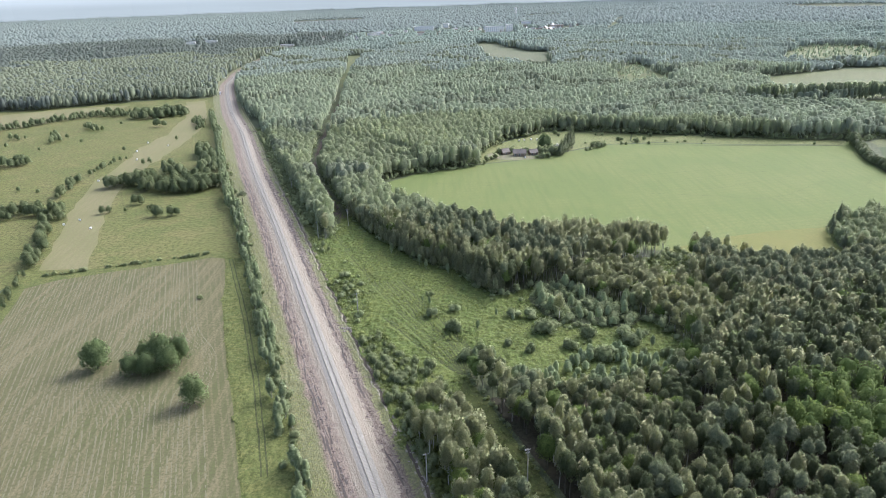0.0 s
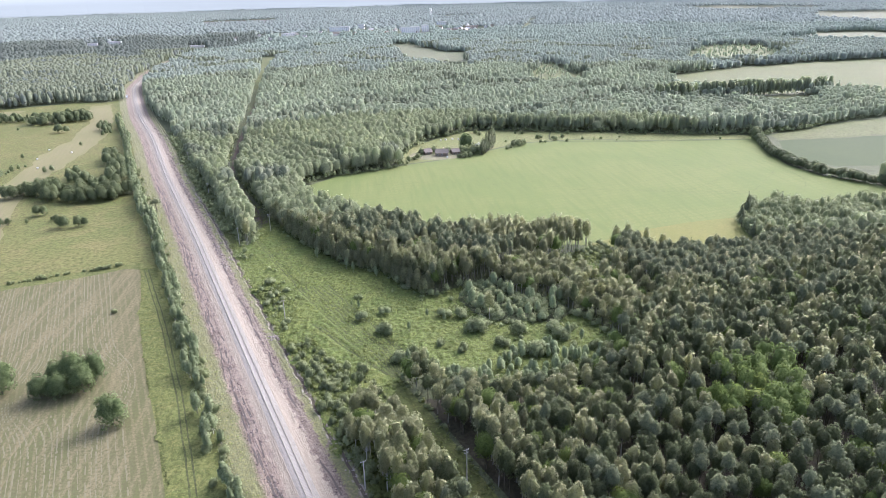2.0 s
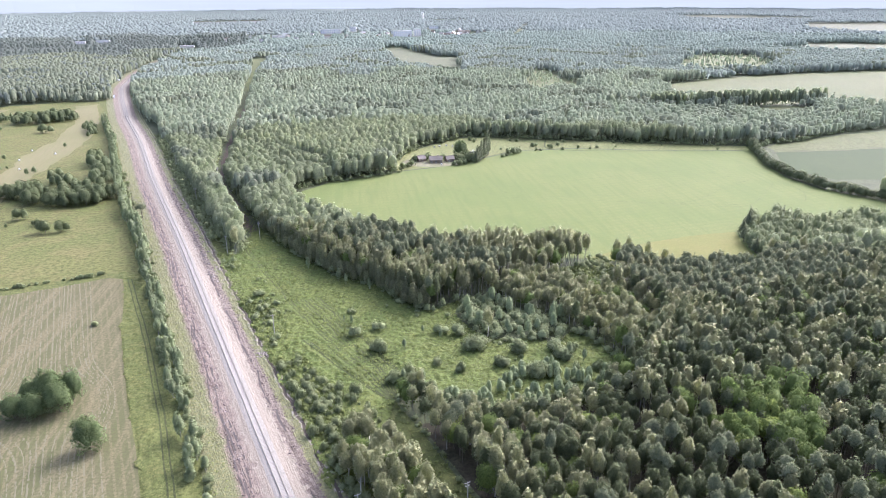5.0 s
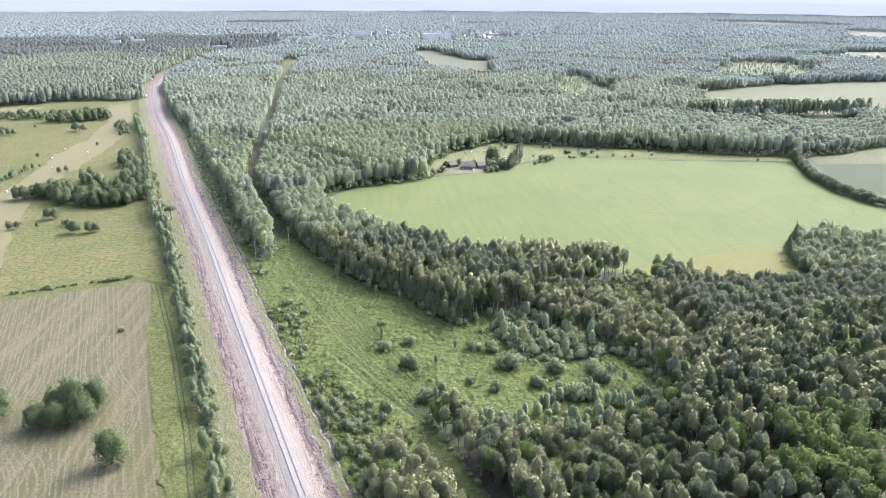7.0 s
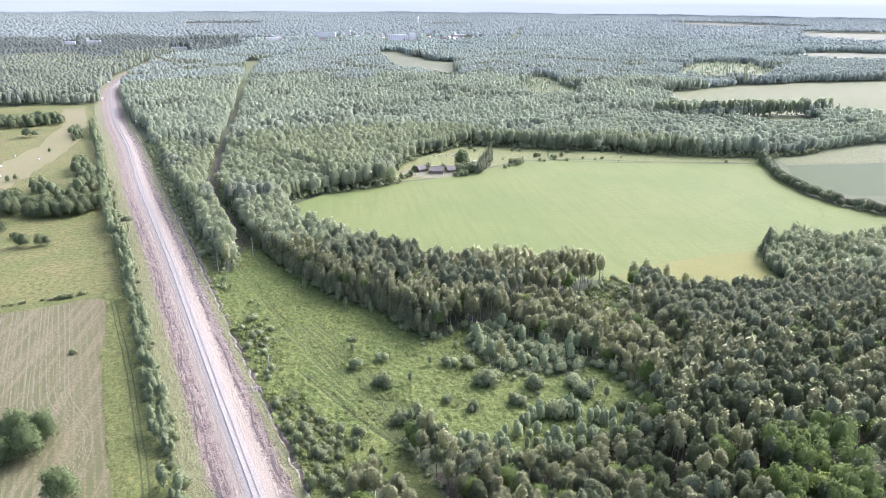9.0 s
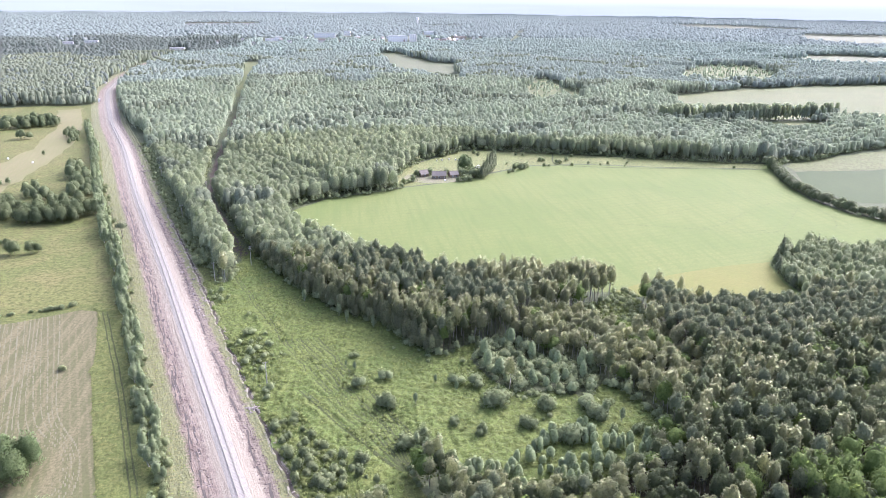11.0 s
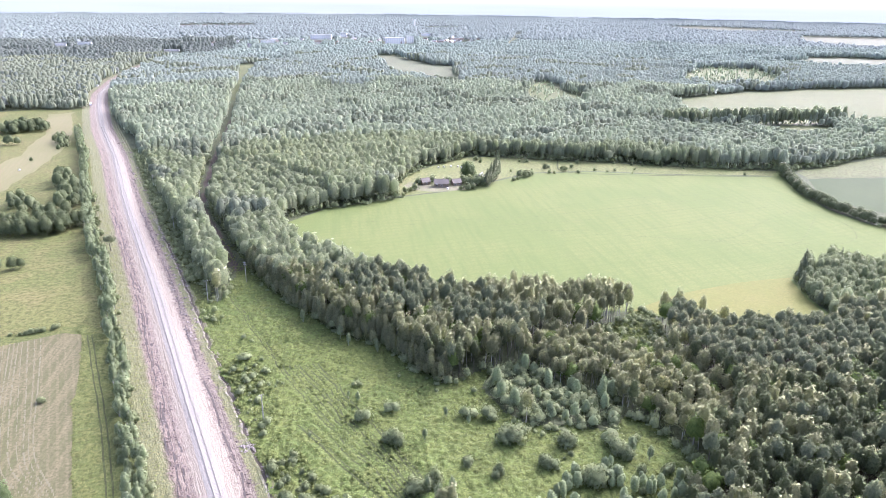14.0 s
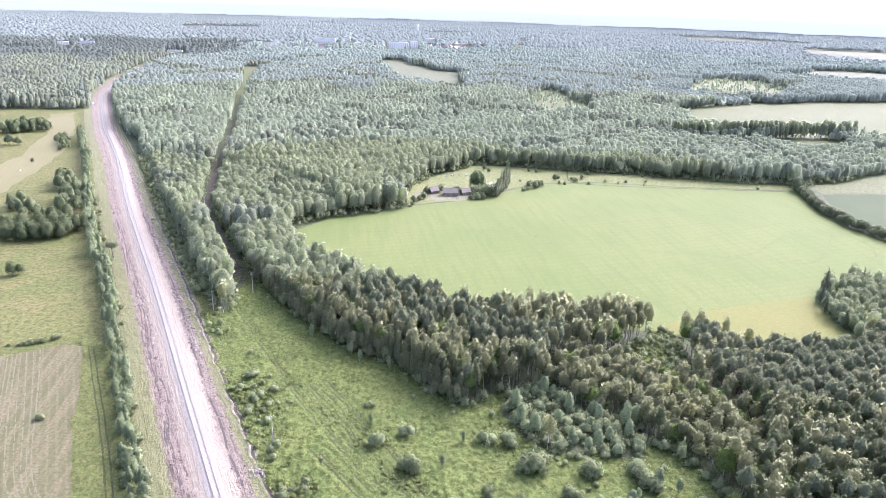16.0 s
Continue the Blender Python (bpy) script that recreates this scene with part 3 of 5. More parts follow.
def ribbon(name, ys, cross, mats, parent=None, uneven=0.0):
    """A profile of (off, z) drawn along the line."""
    rows = []
    for o, z in cross:
        w = np.array([noise.noise((q / 4.0, o, 2.0)) for q in ys]) * uneven if uneven else 0
        rows.append(beside(ys, o + w, z))
    v = np.stack(rows, 1)
    n, k = v.shape[:2]
    i, j = np.meshgrid(np.arange(n - 1), np.arange(k - 1), indexing="ij")
    q = (i * k + j).ravel()
    return link_mesh(name, v.reshape(-1, 3), np.stack([q, q + 1, q + k + 1, q + k], -1), mats, parent=parent)


line = np.concatenate([np.arange(-160.0, 60.0, 6.0), np.arange(60.0, 500.0, 1.5), np.arange(500.0, 1600.0, 6.0)])
ribbon("ballast", line, [(-2.3, 0.88), (-1.6, 1.03), (-0.55, 1.12), (0.55, 1.12), (1.6, 1.03), (2.3, 0.88)], [M_BALLAST], railway, 0.12)
for o in (-0.76, 0.76):
    ribbon("rail", line, [(o - 0.075, 1.145), (o - 0.045, 1.20), (o - 0.05, 1.35), (o + 0.05, 1.35), (o + 0.045, 1.20), (o + 0.075, 1.145)], [M_RAIL], railway)


def box_bm(sizes, at=(0, 0, 0), bevel=0.0):
    bm = bmesh.new()
    bmesh.ops.create_cube(bm, size=1.0, matrix=Matrix.Translation(at) @ Matrix.Diagonal((*sizes, 1)))
    if bevel:
        bmesh.ops.bevel(bm, geom=bm.edges[:], offset=bevel, segments=1, affect="EDGES")
    return bm


def part(name, bm, mat, parent=None, label=""):
    me = bpy.data.meshes.new(name)
    bm.to_mesh(me), bm.free()
    me.materials.append(mat)
    ob = new(name, me)
    if parent:
        ob.parent = parent
    return tagged(ob, label) if label else ob

# ---- trees ----
rng = np.random.default_rng(7)
OCTA_V = np.array([(1, 0, 0), (0, 1, 0), (-1, 0, 0), (0, -1, 0), (0, 0, 1), (0, 0, -1)], float)
GOLD = (1 + 5 ** 0.5) / 2
ICO_V = np.array([(-1, GOLD, 0), (1, GOLD, 0), (-1, -GOLD, 0), (1, -GOLD, 0), (0, -1, GOLD), (0, 1, GOLD), (0, -1, -GOLD), (0, 1, -GOLD), (GOLD, 0, -1), (GOLD, 0, 1), (-GOLD, 0, -1), (-GOLD, 0, 1)]) / math.hypot(1, GOLD)
ICO_F = np.array([(0, 11, 5), (0, 5, 1), (0, 1, 7), (0, 7, 10), (0, 10, 11), (1, 5, 9), (5, 11, 4), (11, 10, 2), (10, 7, 6), (7, 1, 8),
                  (3, 9, 4), (3, 4, 2), (3, 2, 6), (3, 6, 8), (3, 8, 9), (4, 9, 5), (2, 4, 11), (6, 2, 10), (8, 6, 7), (9, 8, 1)])


def finer(v, f):
    """Each triangle cut into four, on the ball."""
    v, mids, out = [np.array(q) for q in v], {}, []

    def mid(a, b_):
        key = (min(a, b_), max(a, b_))
        if key not in mids:
            mids[key] = len(v)
            v.append((v[a] + v[b_]) / np.linalg.norm(v[a] + v[b_]))
        return mids[key]
    for a, b_, c_ in f:
        ab, bc, ca = mid(a, b_), mid(b_, c_), mid(c_, a)
        out += [(a, ab, ca), (b_, bc, ab), (c_, ca, bc), (ab, bc, ca)]
    return np.array(v), np.array(out)


BALL_V, BALL_F = finer(ICO_V, ICO_F)
CORE = {"birch": (9.9, 2.15, 4.3), "alder": (9.6, 2.25, 4.1), "sapling": (7.6, 1.75, 6.0), "broad": (7.4, 3.2, 4.1), "lone": (5.5, 3.6, 5.0), "pine": (12.4, 1.95, 3.3), "spruce": (7.6, 1.9, 7.4), "bush": (1.35, 1.3, 1.3)}
OCTA_F = np.array([(0, 1, 4), (1, 2, 4), (2, 3, 4), (3, 0, 4), (1, 0, 5), (2, 1, 5), (3, 2, 5), (0, 3, 5)])


def trunk_of(height, foot, top, sides=4, lean=0.0, rng=rng):
    """A tapered trunk with a slight bend, as places and triangles."""
    levels = np.array([0, 0.35, 0.7, 1.0]) * height
    bend = np.cumsum(rng.normal(0, lean, (4, 2)), 0)
    bend[0] = 0
    rad = np.linspace(foot, top, 4)
    a = np.linspace(0, 2 * np.pi, sides, endpoint=False)
    v = np.concatenate([np.stack([bend[k, 0] + rad[k] * np.cos(a), bend[k, 1] + rad[k] * np.sin(a), np.full(sides, levels[k])], -1) for k in range(4)])
    f = []
    for k in range(3):
        for s in range(sides):
            p, q = k * sides + s, k * sides + (s + 1) % sides
            f += [(p, q, q + sides), (p, q + sides, p + sides)]
    return v, np.array(f)


def girth(kind, z):
    """How wide a crown is at the height z from -1 (foot) to 1 (top), beside the plain egg."""
    if kind == "spruce":
        return np.clip(0.95 - 0.9 * z, 0.1, 1.8)
    if kind == "pine":
        return 1.0 - 0.25 * z
    if kind in ("birch", "alder", "sapling"):
        return 1.0 - 0.10 * np.clip(z, -0.4, 1)
    return 1.0 + 0.3 * np.clip(-z, 0, 1)


def unit(q):
    return q / np.maximum(np.linalg.norm(q, axis=-1, keepdims=True), 1e-6)


def crown_of(kind, boughs, leaves, leaf, rng, lift=0.8):
    """Crown: an uneven egg swollen over each bough, with small leaf sprays on it. Returns places, triangles and soft normals."""
    zc, rx, rz = CORE[kind]
    egg = np.array((rx, rx, rz))
    shaggy = leaves > 120 or kind == "bush" and leaves > 12
    i = np.arange(max(boughs, 5))
    z = 1 - 1.8 * (i + rng.uniform(0.1, 0.9, len(i))) / len(i)
    a = i * 2.4 + rng.uniform(0, 0.9, len(i))
    side = np.sqrt(np.clip(1 - z * z, 0, 1))
    out = np.stack([side * np.cos(a), side * np.sin(a), z], -1)
    reach = rng.uniform(*((0.65, 1.4) if kind == "bush" else (0.84, 1.2)), len(i))
    near = 1.15 / math.sqrt(len(i))

    def swell(d):
        """Where the crown's skin lies in the directions d, and which way it faces."""
        k = (d @ out.T).argmax(1)
        off = d - out[k]
        bump = np.clip(1 - (np.linalg.norm(off, axis=1) / (2.4 * near)) ** 2, 0, 1)[:, None]
        q = d * (0.70 + 0.32 * bump) * reach[k][:, None]
        q[:, :2] *= girth(kind, q[:, 2:3])
        return q * egg * ((1.1, 1.1, 0.9) if kind == "pine" else (1, 1, 1)) + (0, 0, zc), unit(unit(d / egg) + 0.55 * off / near / 2.4)

    turn = np.array(Euler(rng.uniform(0, 6.28, 3)).to_matrix())
    bv, bf = (BALL_V, BALL_F) if boughs else (ICO_V, ICO_F)
    ball = bv @ turn.T
    q, skin = swell(ball)
    q = (q - (0, 0, zc)) * rng.uniform(0.9, 1.06, (len(bv), 1)) * (0.76 if shaggy and kind == "bush" else 0.84 if shaggy else 0.91 if leaves > 30 else 0.98) + (0, 0, zc)
    down = ball[bf].mean(1)[:, 2] < -0.5
    v, f, nr = [q], [bf[~down]], [unit(skin + rng.normal(0, 0.12, ball.shape) + (0, 0, lift * 0.8))]
    if leaves:
        d = rng.normal(size=(leaves, 3))
        d[:, 2] = d[:, 2] * 0.9 + 0.22
        d = unit(d)
        q, away = swell(d)
        centre = (q - (0, 0, zc)) * rng.uniform(0.86, (1.18 if kind == "bush" else 1.09) if shaggy else 1.06, (leaves, 1)) + (0, 0, zc)
        face = unit(away + (0, 0, 0.25) + rng.normal(0, 0.6 if shaggy else 0.45, (leaves, 3)))
        u = unit(np.cross(face, rng.normal(size=(leaves, 3))))
        w = np.cross(face, u)
        k = leaf * rng.uniform(0.55, 1.35, (leaves, 1))
        tri = np.stack([centre + u * k, centre - u * k * 0.6 + w * k * 0.8, centre - u * k * 0.6 - w * k * 0.8], 1)
        soft = unit(away + (0.45 if shaggy else 0.2) * face + (0, 0, lift))
        v.append(tri.reshape(-1, 3)), f.append(np.arange(leaves * 3).reshape(-1, 3) + len(bv)), nr.append(np.repeat(soft, 3, 0))
    return np.concatenate(v), np.concatenate(f), np.concatenate(nr)


LEAF = {"alder": M_ALDER, "birch": M_BIRCH, "broad": M_BROAD, "pine": M_PINE, "spruce": M_PINE, "bush": M_WILLOW, "lone": M_LONE, "sapling": M_SAPLING}
BARK = {"alder": M_BARK, "birch": M_BARK_WHITE, "broad": M_BARK, "pine": M_BARK, "spruce": M_BARK, "bush": M_BARK, "lone": M_BARK, "sapling": M_BARK_WHITE}
FULL = {"alder": 15.0, "birch": 15.0, "broad": 11.5, "pine": 16.5, "spruce": 15.5, "bush": 3.2, "lone": 11.5, "sapling": 15.0}


def template(kind, clumps, leaves, leaf, trunk, rng, lift=0.8):
    """One tree as arrays: places, triangles, material of each triangle (0 leaf, 1 bark), normals."""
    v, f, nr = crown_of(kind, clumps, leaves, leaf, rng, lift=lift)
    mat = np.zeros(len(f), int)
    if not trunk:
        if leaves < 60 and kind not in ("bush", "spruce"):
            top = v[:, 2].max()
            v[:, 2] = top - (top - v[:, 2]) * (0.8 if leaves > 30 else 0.66)
        zc, low = np.median(v[:, 2]), v[:, 2].min()
        v[:, 2] = np.where(v[:, 2] < zc, zc - (zc - v[:, 2]) * (zc - 0.4) / (zc - low), v[:, 2])
    if trunk:
        tv, tf = trunk_of(FULL[kind] * (0.8 if kind != "pine" else 0.9), 0.16, 0.05, 3, 0.12, rng)
        tn = unit(tv * (1, 1, 0) + 1e-4)
        f, mat, v, nr = np.concatenate([f, tf + len(v)]), np.concatenate([mat, np.ones(len(tf), int)]), np.concatenate([v, tv]), np.concatenate([nr, tn])
    return v, f, mat, nr


def woods(name, kinds, xy, heights, widths, tints, label, z=0.0, mats=None):
    """Many trees in one mesh. kinds: a template index for each place."""
    temps, which = kinds
    V, F, M, T, N, base = [], [], [], [], [], 0
    for k, (v, f, mat, nr) in enumerate(temps):
        sel = np.nonzero(which == k)[0]
        if not len(sel):
            continue
        a = rng.uniform(0, 2 * np.pi, len(sel))
        c, s = np.cos(a)[:, None], np.sin(a)[:, None]
        w, h = widths[sel][:, None], heights[sel][:, None]
        x = (v[None, :, 0] * c - v[None, :, 1] * s) * w + xy[sel, 0:1]
        y = (v[None, :, 0] * s + v[None, :, 1] * c) * w + xy[sel, 1:2]
        V.append(np.stack([x, y, v[None, :, 2] * h + z], -1).reshape(-1, 3))
        N.append(np.stack([nr[None, :, 0] * c - nr[None, :, 1] * s, nr[None, :, 0] * s + nr[None, :, 1] * c, np.tile(nr[:, 2], (len(sel), 1))], -1).reshape(-1, 3))
        F.append((f[None] + (np.arange(len(sel)) * len(v))[:, None, None] + base).reshape(-1, 3))
        M.append(np.tile(mat, len(sel))), T.append(np.repeat(tints[sel], len(v)))
        base += len(sel) * len(v)
    ob = link_mesh(name, np.concatenate(V), np.concatenate(F), mats, np.concatenate(M), smooth=True, normals=np.concatenate(N))
    ob.data.attributes.new("tint", "FLOAT", "POINT").data.foreach_set("value", np.concatenate(T).astype(np.float32))
    return tagged(ob, label, "trees", kind="stuff")


EYE_XY = np.array([-5.0, 20.0])


sway = lambda p, a, b_: np.sin(p[:, 0] / a + 1.3 * np.sin(p[:, 1] / b_)) * np.cos(p[:, 1] / a * 1.1 + np.sin(p[:, 0] / b_))


def scatter(d0, d1, step, seed, jitter=0.46, wide=49.0):
    """Jittered places in the land ahead, between two distances."""
    r = np.random.default_rng(seed)
    xs, ys_ = np.arange(-d1, d1, step), np.arange(90, d1 + 40, step)
    g = np.stack(np.meshgrid(xs, ys_), -1).reshape(-1, 2)
    rel = g - EYE_XY
    dist, az = np.hypot(*rel.T), np.degrees(np.arctan2(rel[:, 0], rel[:, 1]))
    dist = dist * (1 + 0.05 * sway(g, 45, 70))
    g = g[(dist >= d0) & (dist < d1) & (az > -40) & (az < wide)]
    return g + r.uniform(-jitter, jitter, g.shape) * step


def wooded(p):
    """Where the woods stand: everywhere but on the open land."""
    ok = np.ones(len(p), bool)
    wob = np.stack([4 * np.sin(p[:, 1] / 17.0) + 3 * np.sin(p[:, 0] / 7.3), 4 * np.sin(p[:, 0] / 19.0) + 3 * np.sin(p[:, 1] / 6.1)], -1)
    grow = np.clip((p[:, 1:2] - 200) / 400, 0.12, 1.6)
    pw = p + wob * grow
    for poly in (HAY, CROP, FARMLAND, MEADOW, PASTURE, FIELD_A, STRIP_A, RIGHT_PALE, RIGHT_DARK, FIELD_B, PEAT, *CLEARINGS, *FAR_FIELDS):
        ok &= ~inside(pw, poly)
    for poly in (FARMLAND, CROP, FIELD_A, RIGHT_DARK, RIGHT_PALE, STRIP_A, HEDGE_GAP, OPEN_RIGHT, FIELD_SEAM):
        ok &= ~inside(p, poly)
    side = (p[:, 0] - track_x(p[:, 1])) * 0.945
    span = p[:, 1] < 1640
    lim_l = np.where(p[:, 1] < 880, -26.0, -13.0)
    lim_r = np.where(p[:, 1] < 200, 15.0, np.where(p[:, 1] < 335, 22.0, np.where(p[:, 1] < 620, 21.0, 13.0)))
    ok &= ~(span & (side > lim_l) & (side < lim_r))
    ok &= ~((p[:, 1] < 880) & (side < 0) & (side > -60) & (p[:, 0] > -330) & (p[:, 1] < 800))
    ok &= off_line(p, CUT) > np.where(p[:, 1] < 380, 6.0, 5.2)
    # a glade of young growth by the track
    ok &= ~inside(p, [(-205, 740), (-178, 690), (-156, 610), (-172, 600), (-190, 665)])
    ok &= ~((p[:, 0] < -20) & (p[:, 1] < 400) & (side < 0))
    ok &= ~((p[:, 1] > 430) & (np.sin(p[:, 0] * 12.9898 + p[:, 1] * 78.233) > 0.985))
    ok &= ~((p[:, 1] > 560) & (sway(p + 150.0, 33.0, 57.0) > 0.975))
    # trees left out along the camera's sight lines, so the town shows over them
    for x, y, l, *_ in TOWN:
        ok &= ~((np.abs(p[:, 0] - x * p[:, 1] / y) < l / 2 + 3) & (p[:, 1] < y + 14) & (p[:, 1] > y * 0.89))
    for x, y in HOUSES:
        ok &= ~((np.abs(p[:, 0] - x * p[:, 1] / y) < 9) & (p[:, 1] < y + 10) & (p[:, 1] > y * 0.93))
    # scrub north of the meadow, not yet wood
    ok &= ~inside(p, WILLOWS_AT) & ~inside(p, GLADE) & ~inside(p + (4, -5), PROW) & ~inside(p, PROW)
    ok |= inside(p, TALL)
    return ok


PROW = [(186, 286), (189, 308), (197, 328), (210, 341), (232, 346), (300, 335), (330, 322), (300, 290), (240, 296), (215, 286)]
WILLOWS_AT = [(34, 255), (40, 238), (46, 233), (55, 232), (68, 227), (74, 235), (75, 246), (61, 251), (52, 267), (42, 268)]
YOUNG_AT = [(52, 267), (61, 251), (75, 246), (74, 235), (81, 229), (86, 218), (96, 214), (110, 232), (113, 246), (106, 262), (91, 266), (83, 278), (70, 285), (56, 281)]
TALL = [(54, 291), (75, 293), (92, 297), (102, 301), (100, 309), (84, 310), (56, 315), (46, 312)]
MAPLES = [(94, 168), (104, 177), (122, 181), (128, 170), (112, 146), (92, 143)]


def stand(p, r):
    """Kind shares, heights and tints of woodland at the places p."""
    pine, young, tall = (inside(p, q) for q in (PINES, YOUNG_AT, TALL))
    patchy = sway(p, 38.0, 23.0)
    u, w = r.uniform(size=len(p)), r.uniform(size=len(p))
    kind = np.where(u < 0.16 + 0.22 * (patchy > 0.55), 1, 0)
    kind = np.where((patchy < -0.6) & (u > 0.45), 2, kind)
    kind = np.where((sway(p + 300.0, 52.0, 31.0) > 0.72) & (u < 0.5) & (p[:, 1] > 560), 3, kind)
    kind = np.where((p[:, 0] < track_x(p[:, 1])) & (p[:, 1] > 820) & (u < 0.7), np.where(u < 0.45, 2, 3), kind)
    old = (p[:, 1] < 275) & (p[:, 0] > 12) & ~young
    kind = np.where(old, np.where(w < 0.40 + 0.2 * (p[:, 0] > 60), 4, np.where(w < 0.86, 0, np.where(w < 0.93, 1, 2))), kind)
    dark = (p[:, 0] > 66) & (p[:, 1] < 166)
    kind = np.where(dark & (kind != 1), np.where(w < 0.58, 4, np.where(w < 0.84, 2, 0)), kind)
    kind = np.where(young, np.where(u < 0.08, 1, 0), kind)
    kind = np.where(inside(p, MAPLES), np.where(w < 0.72, 1, 4), kind)
    kind = np.where(pine, np.where(u < 0.86, 2, 0), kind)
    kind = np.where(tall, 0, kind)
    h = r.uniform(0.86, 1.10, len(p)) * (1 + 0.07 * sway(p, 61.0, 40.0) + np.where(p[:, 1] > 420, 0.06 * np.sign(sway(p, 47.0, 66.0) - 0.1), 0))
    tint = np.clip(0.42 + 0.22 * patchy + 0.2 * sway(p + 500.0, 120.0, 80.0) + r.normal(0, 0.26, len(p)), 0, 1)
    h = np.where((p[:, 0] > -10) & (p[:, 0] < 78) & (p[:, 1] < 202) & (p[:, 1] > 160), h * 0.72, h)
    h = np.where(pine, h * 0.84, h)
    h = np.where(inside(p, MAPLES) & (kind == 1), h * 1.32, h)
    h = np.where(young, h * r.uniform(0.5, 0.78, len(p)), h)
    h = np.where(tall, h * 1.12, h)
    h = np.where((p[:, 1] > 420) & (sway(p + 900.0, 75.0, 110.0) > 0.5), h * 0.74, h)
    h = np.where((p[:, 0] > 325) & (p[:, 1] > 515) & (p[:, 1] < 705), h * 0.78, h)
    return kind, h, tint


KINDS = ("birch", "broad", "pine", "spruce", "alder")


def band(name, d0, d1, step, seed, lod, label, mats, leafkinds=True, shrink=1.0):
    p = scatter(d0, d1, step, seed)
    p = p[wooded(p)]
    r = np.random.default_rng(seed + 1)
    kind, h, tint = stand(p, r)
    which_variant = r.integers(0, lod["variants"], len(p))
    rim = ~wooded(p + (0, -8)) | ~wooded(p + (5, -5)) | ~wooded(p + (-5, -5))
    # west of the railway every kind is coloured darker, with less haze painted in
    west = (p[:, 0] < track_x(p[:, 1]) - 8 * sway(p, 30, 50)) & (d0 < 1600)
    for k, kname in enumerate(KINDS):
        if not (kind == k).any():
            continue
        temps = [template(kname, lod["clumps"], lod["leaves"], lod["leaf"], lod["trunk"], np.random.default_rng(seed * 10 + k * 5 + q), 0.9 if lod["leaves"] else 1.3) for q in range(lod["variants"])]
        if lod.get("rim"):
            temps += [template(kname, 12, lod["rim"], lod["leaf"] * 0.85, False, np.random.default_rng(seed * 10 + 700 + k * 5 + q), 1.2) for q in range(5)]
        for dark in (False, True):
            sel = (kind == k) & (west == dark)
            if not sel.any():
                continue
            w = which_variant[sel]
            if lod.get("rim"):
                w = np.where(rim[sel], lod["variants"] + w % 5, w)
            wide = lod["wide"] * np.random.default_rng(seed).uniform(0.85, 1.25, len(w))
            ms = [LEAF[kname], BARK[kname]] if leafkinds else [M_DARKWOODS_HAZED, M_BARK] if kname in ("pine", "spruce") and d0 < 1400 else [M_WESTWOODS, M_BARK] if dark else mats
            woods(name, (temps, w), p[sel], h[sel] * shrink, wide, tint[sel], label.replace("KIND", {"birch": "birch", "broad": "broadleaf", "pine": "pine", "spruce": "spruce", "alder": "alder"}[kname]), mats=ms)


def tree_thing(kind, rng, tint, label, category="tree", group="", limbs=4, leaves=470, leaf=0.33, clumps=7, name="", mat=None):
    """A single tree standing by itself: trunk with limbs, crown of leaf sprays."""
    ob = tagged(new(name or kind + "_tree"), label, category, group)
    h = FULL[kind]
    v, f = trunk_of(h * (0.86 if kind != "bush" else 0.5), 0.2 if kind != "bush" else 0.08, 0.05, 6, 0.14, rng)
    vs, fs, base = [v], [f], len(v)
    for i in range(limbs):
        lv, lf = trunk_of(h * 0.24, 0.07, 0.02, 3, 0.05, rng)
        turn = np.array(Euler((rng.uniform(0.5, 0.95), 0, i * 2.4 + rng.uniform(0, 1))).to_matrix())
        vs.append(lv @ turn.T + (0, 0, h * rng.uniform(0.3, 0.62) if kind != "bush" else 0.2)), fs.append(lf + base)
        base += len(lv)
    link_mesh("trunk", np.concatenate(vs), np.concatenate(fs), [BARK[kind]], smooth=True, parent=ob)
    v, f, nr = crown_of(kind, clumps, leaves, leaf, rng)
    crown = link_mesh("crown", v, f, [mat or LEAF[kind]], smooth=True, parent=ob, normals=nr)
    crown.data.attributes.new("tint", "FLOAT", "POINT").data.foreach_set("value", np.full(len(v), tint, np.float32))
    return ob


def stand_at(makers, x, y, height=1.0, width=1.0, z=0.0, used=[]):
    """The first use of a model is moved into place, the others are copies."""
    ob = makers[rng.integers(len(makers))]
    m = pose(x, y, z, 0, 0, rng.uniform(0, 360)) @ Matrix.Diagonal((width, width, height, 1))
    if ob not in used:
        used.append(ob)
        ob.matrix_basis = m
        return ob
    was, ob.scale = ob.scale.copy(), (1, 1, 1)
    c = copy_thing(ob, m)
    ob.scale = was
    return c


r0 = np.random.default_rng(3)
BIRCHES = [tree_thing("birch", r0, q, "tall birch with pale trunk and grey-green crown", group="birches of the wood", leaves=620, leaf=0.29, clumps=14) for q in (0.15, 0.3, 0.42, 0.55, 0.68, 0.85)]
BROADS = [tree_thing("broad", r0, q, "rounded fresh green broadleaf tree in the wood", group="broadleaf trees of the wood", leaves=900, leaf=0.29, clumps=18) for q in (0.5, 0.75, 0.95)]
ALDERS = [tree_thing("alder", r0, q, "dusky olive alder in the mature wood", group="alders of the wood", leaves=620, leaf=0.29, clumps=13) for q in (0.1, 0.3, 0.55, 0.8)]
PINE_MODELS = [tree_thing("pine", r0, q, "dark pine with bare lower trunk", group="pines of the wood", leaves=560, leaf=0.27, clumps=13) for q in (0.2, 0.6)]
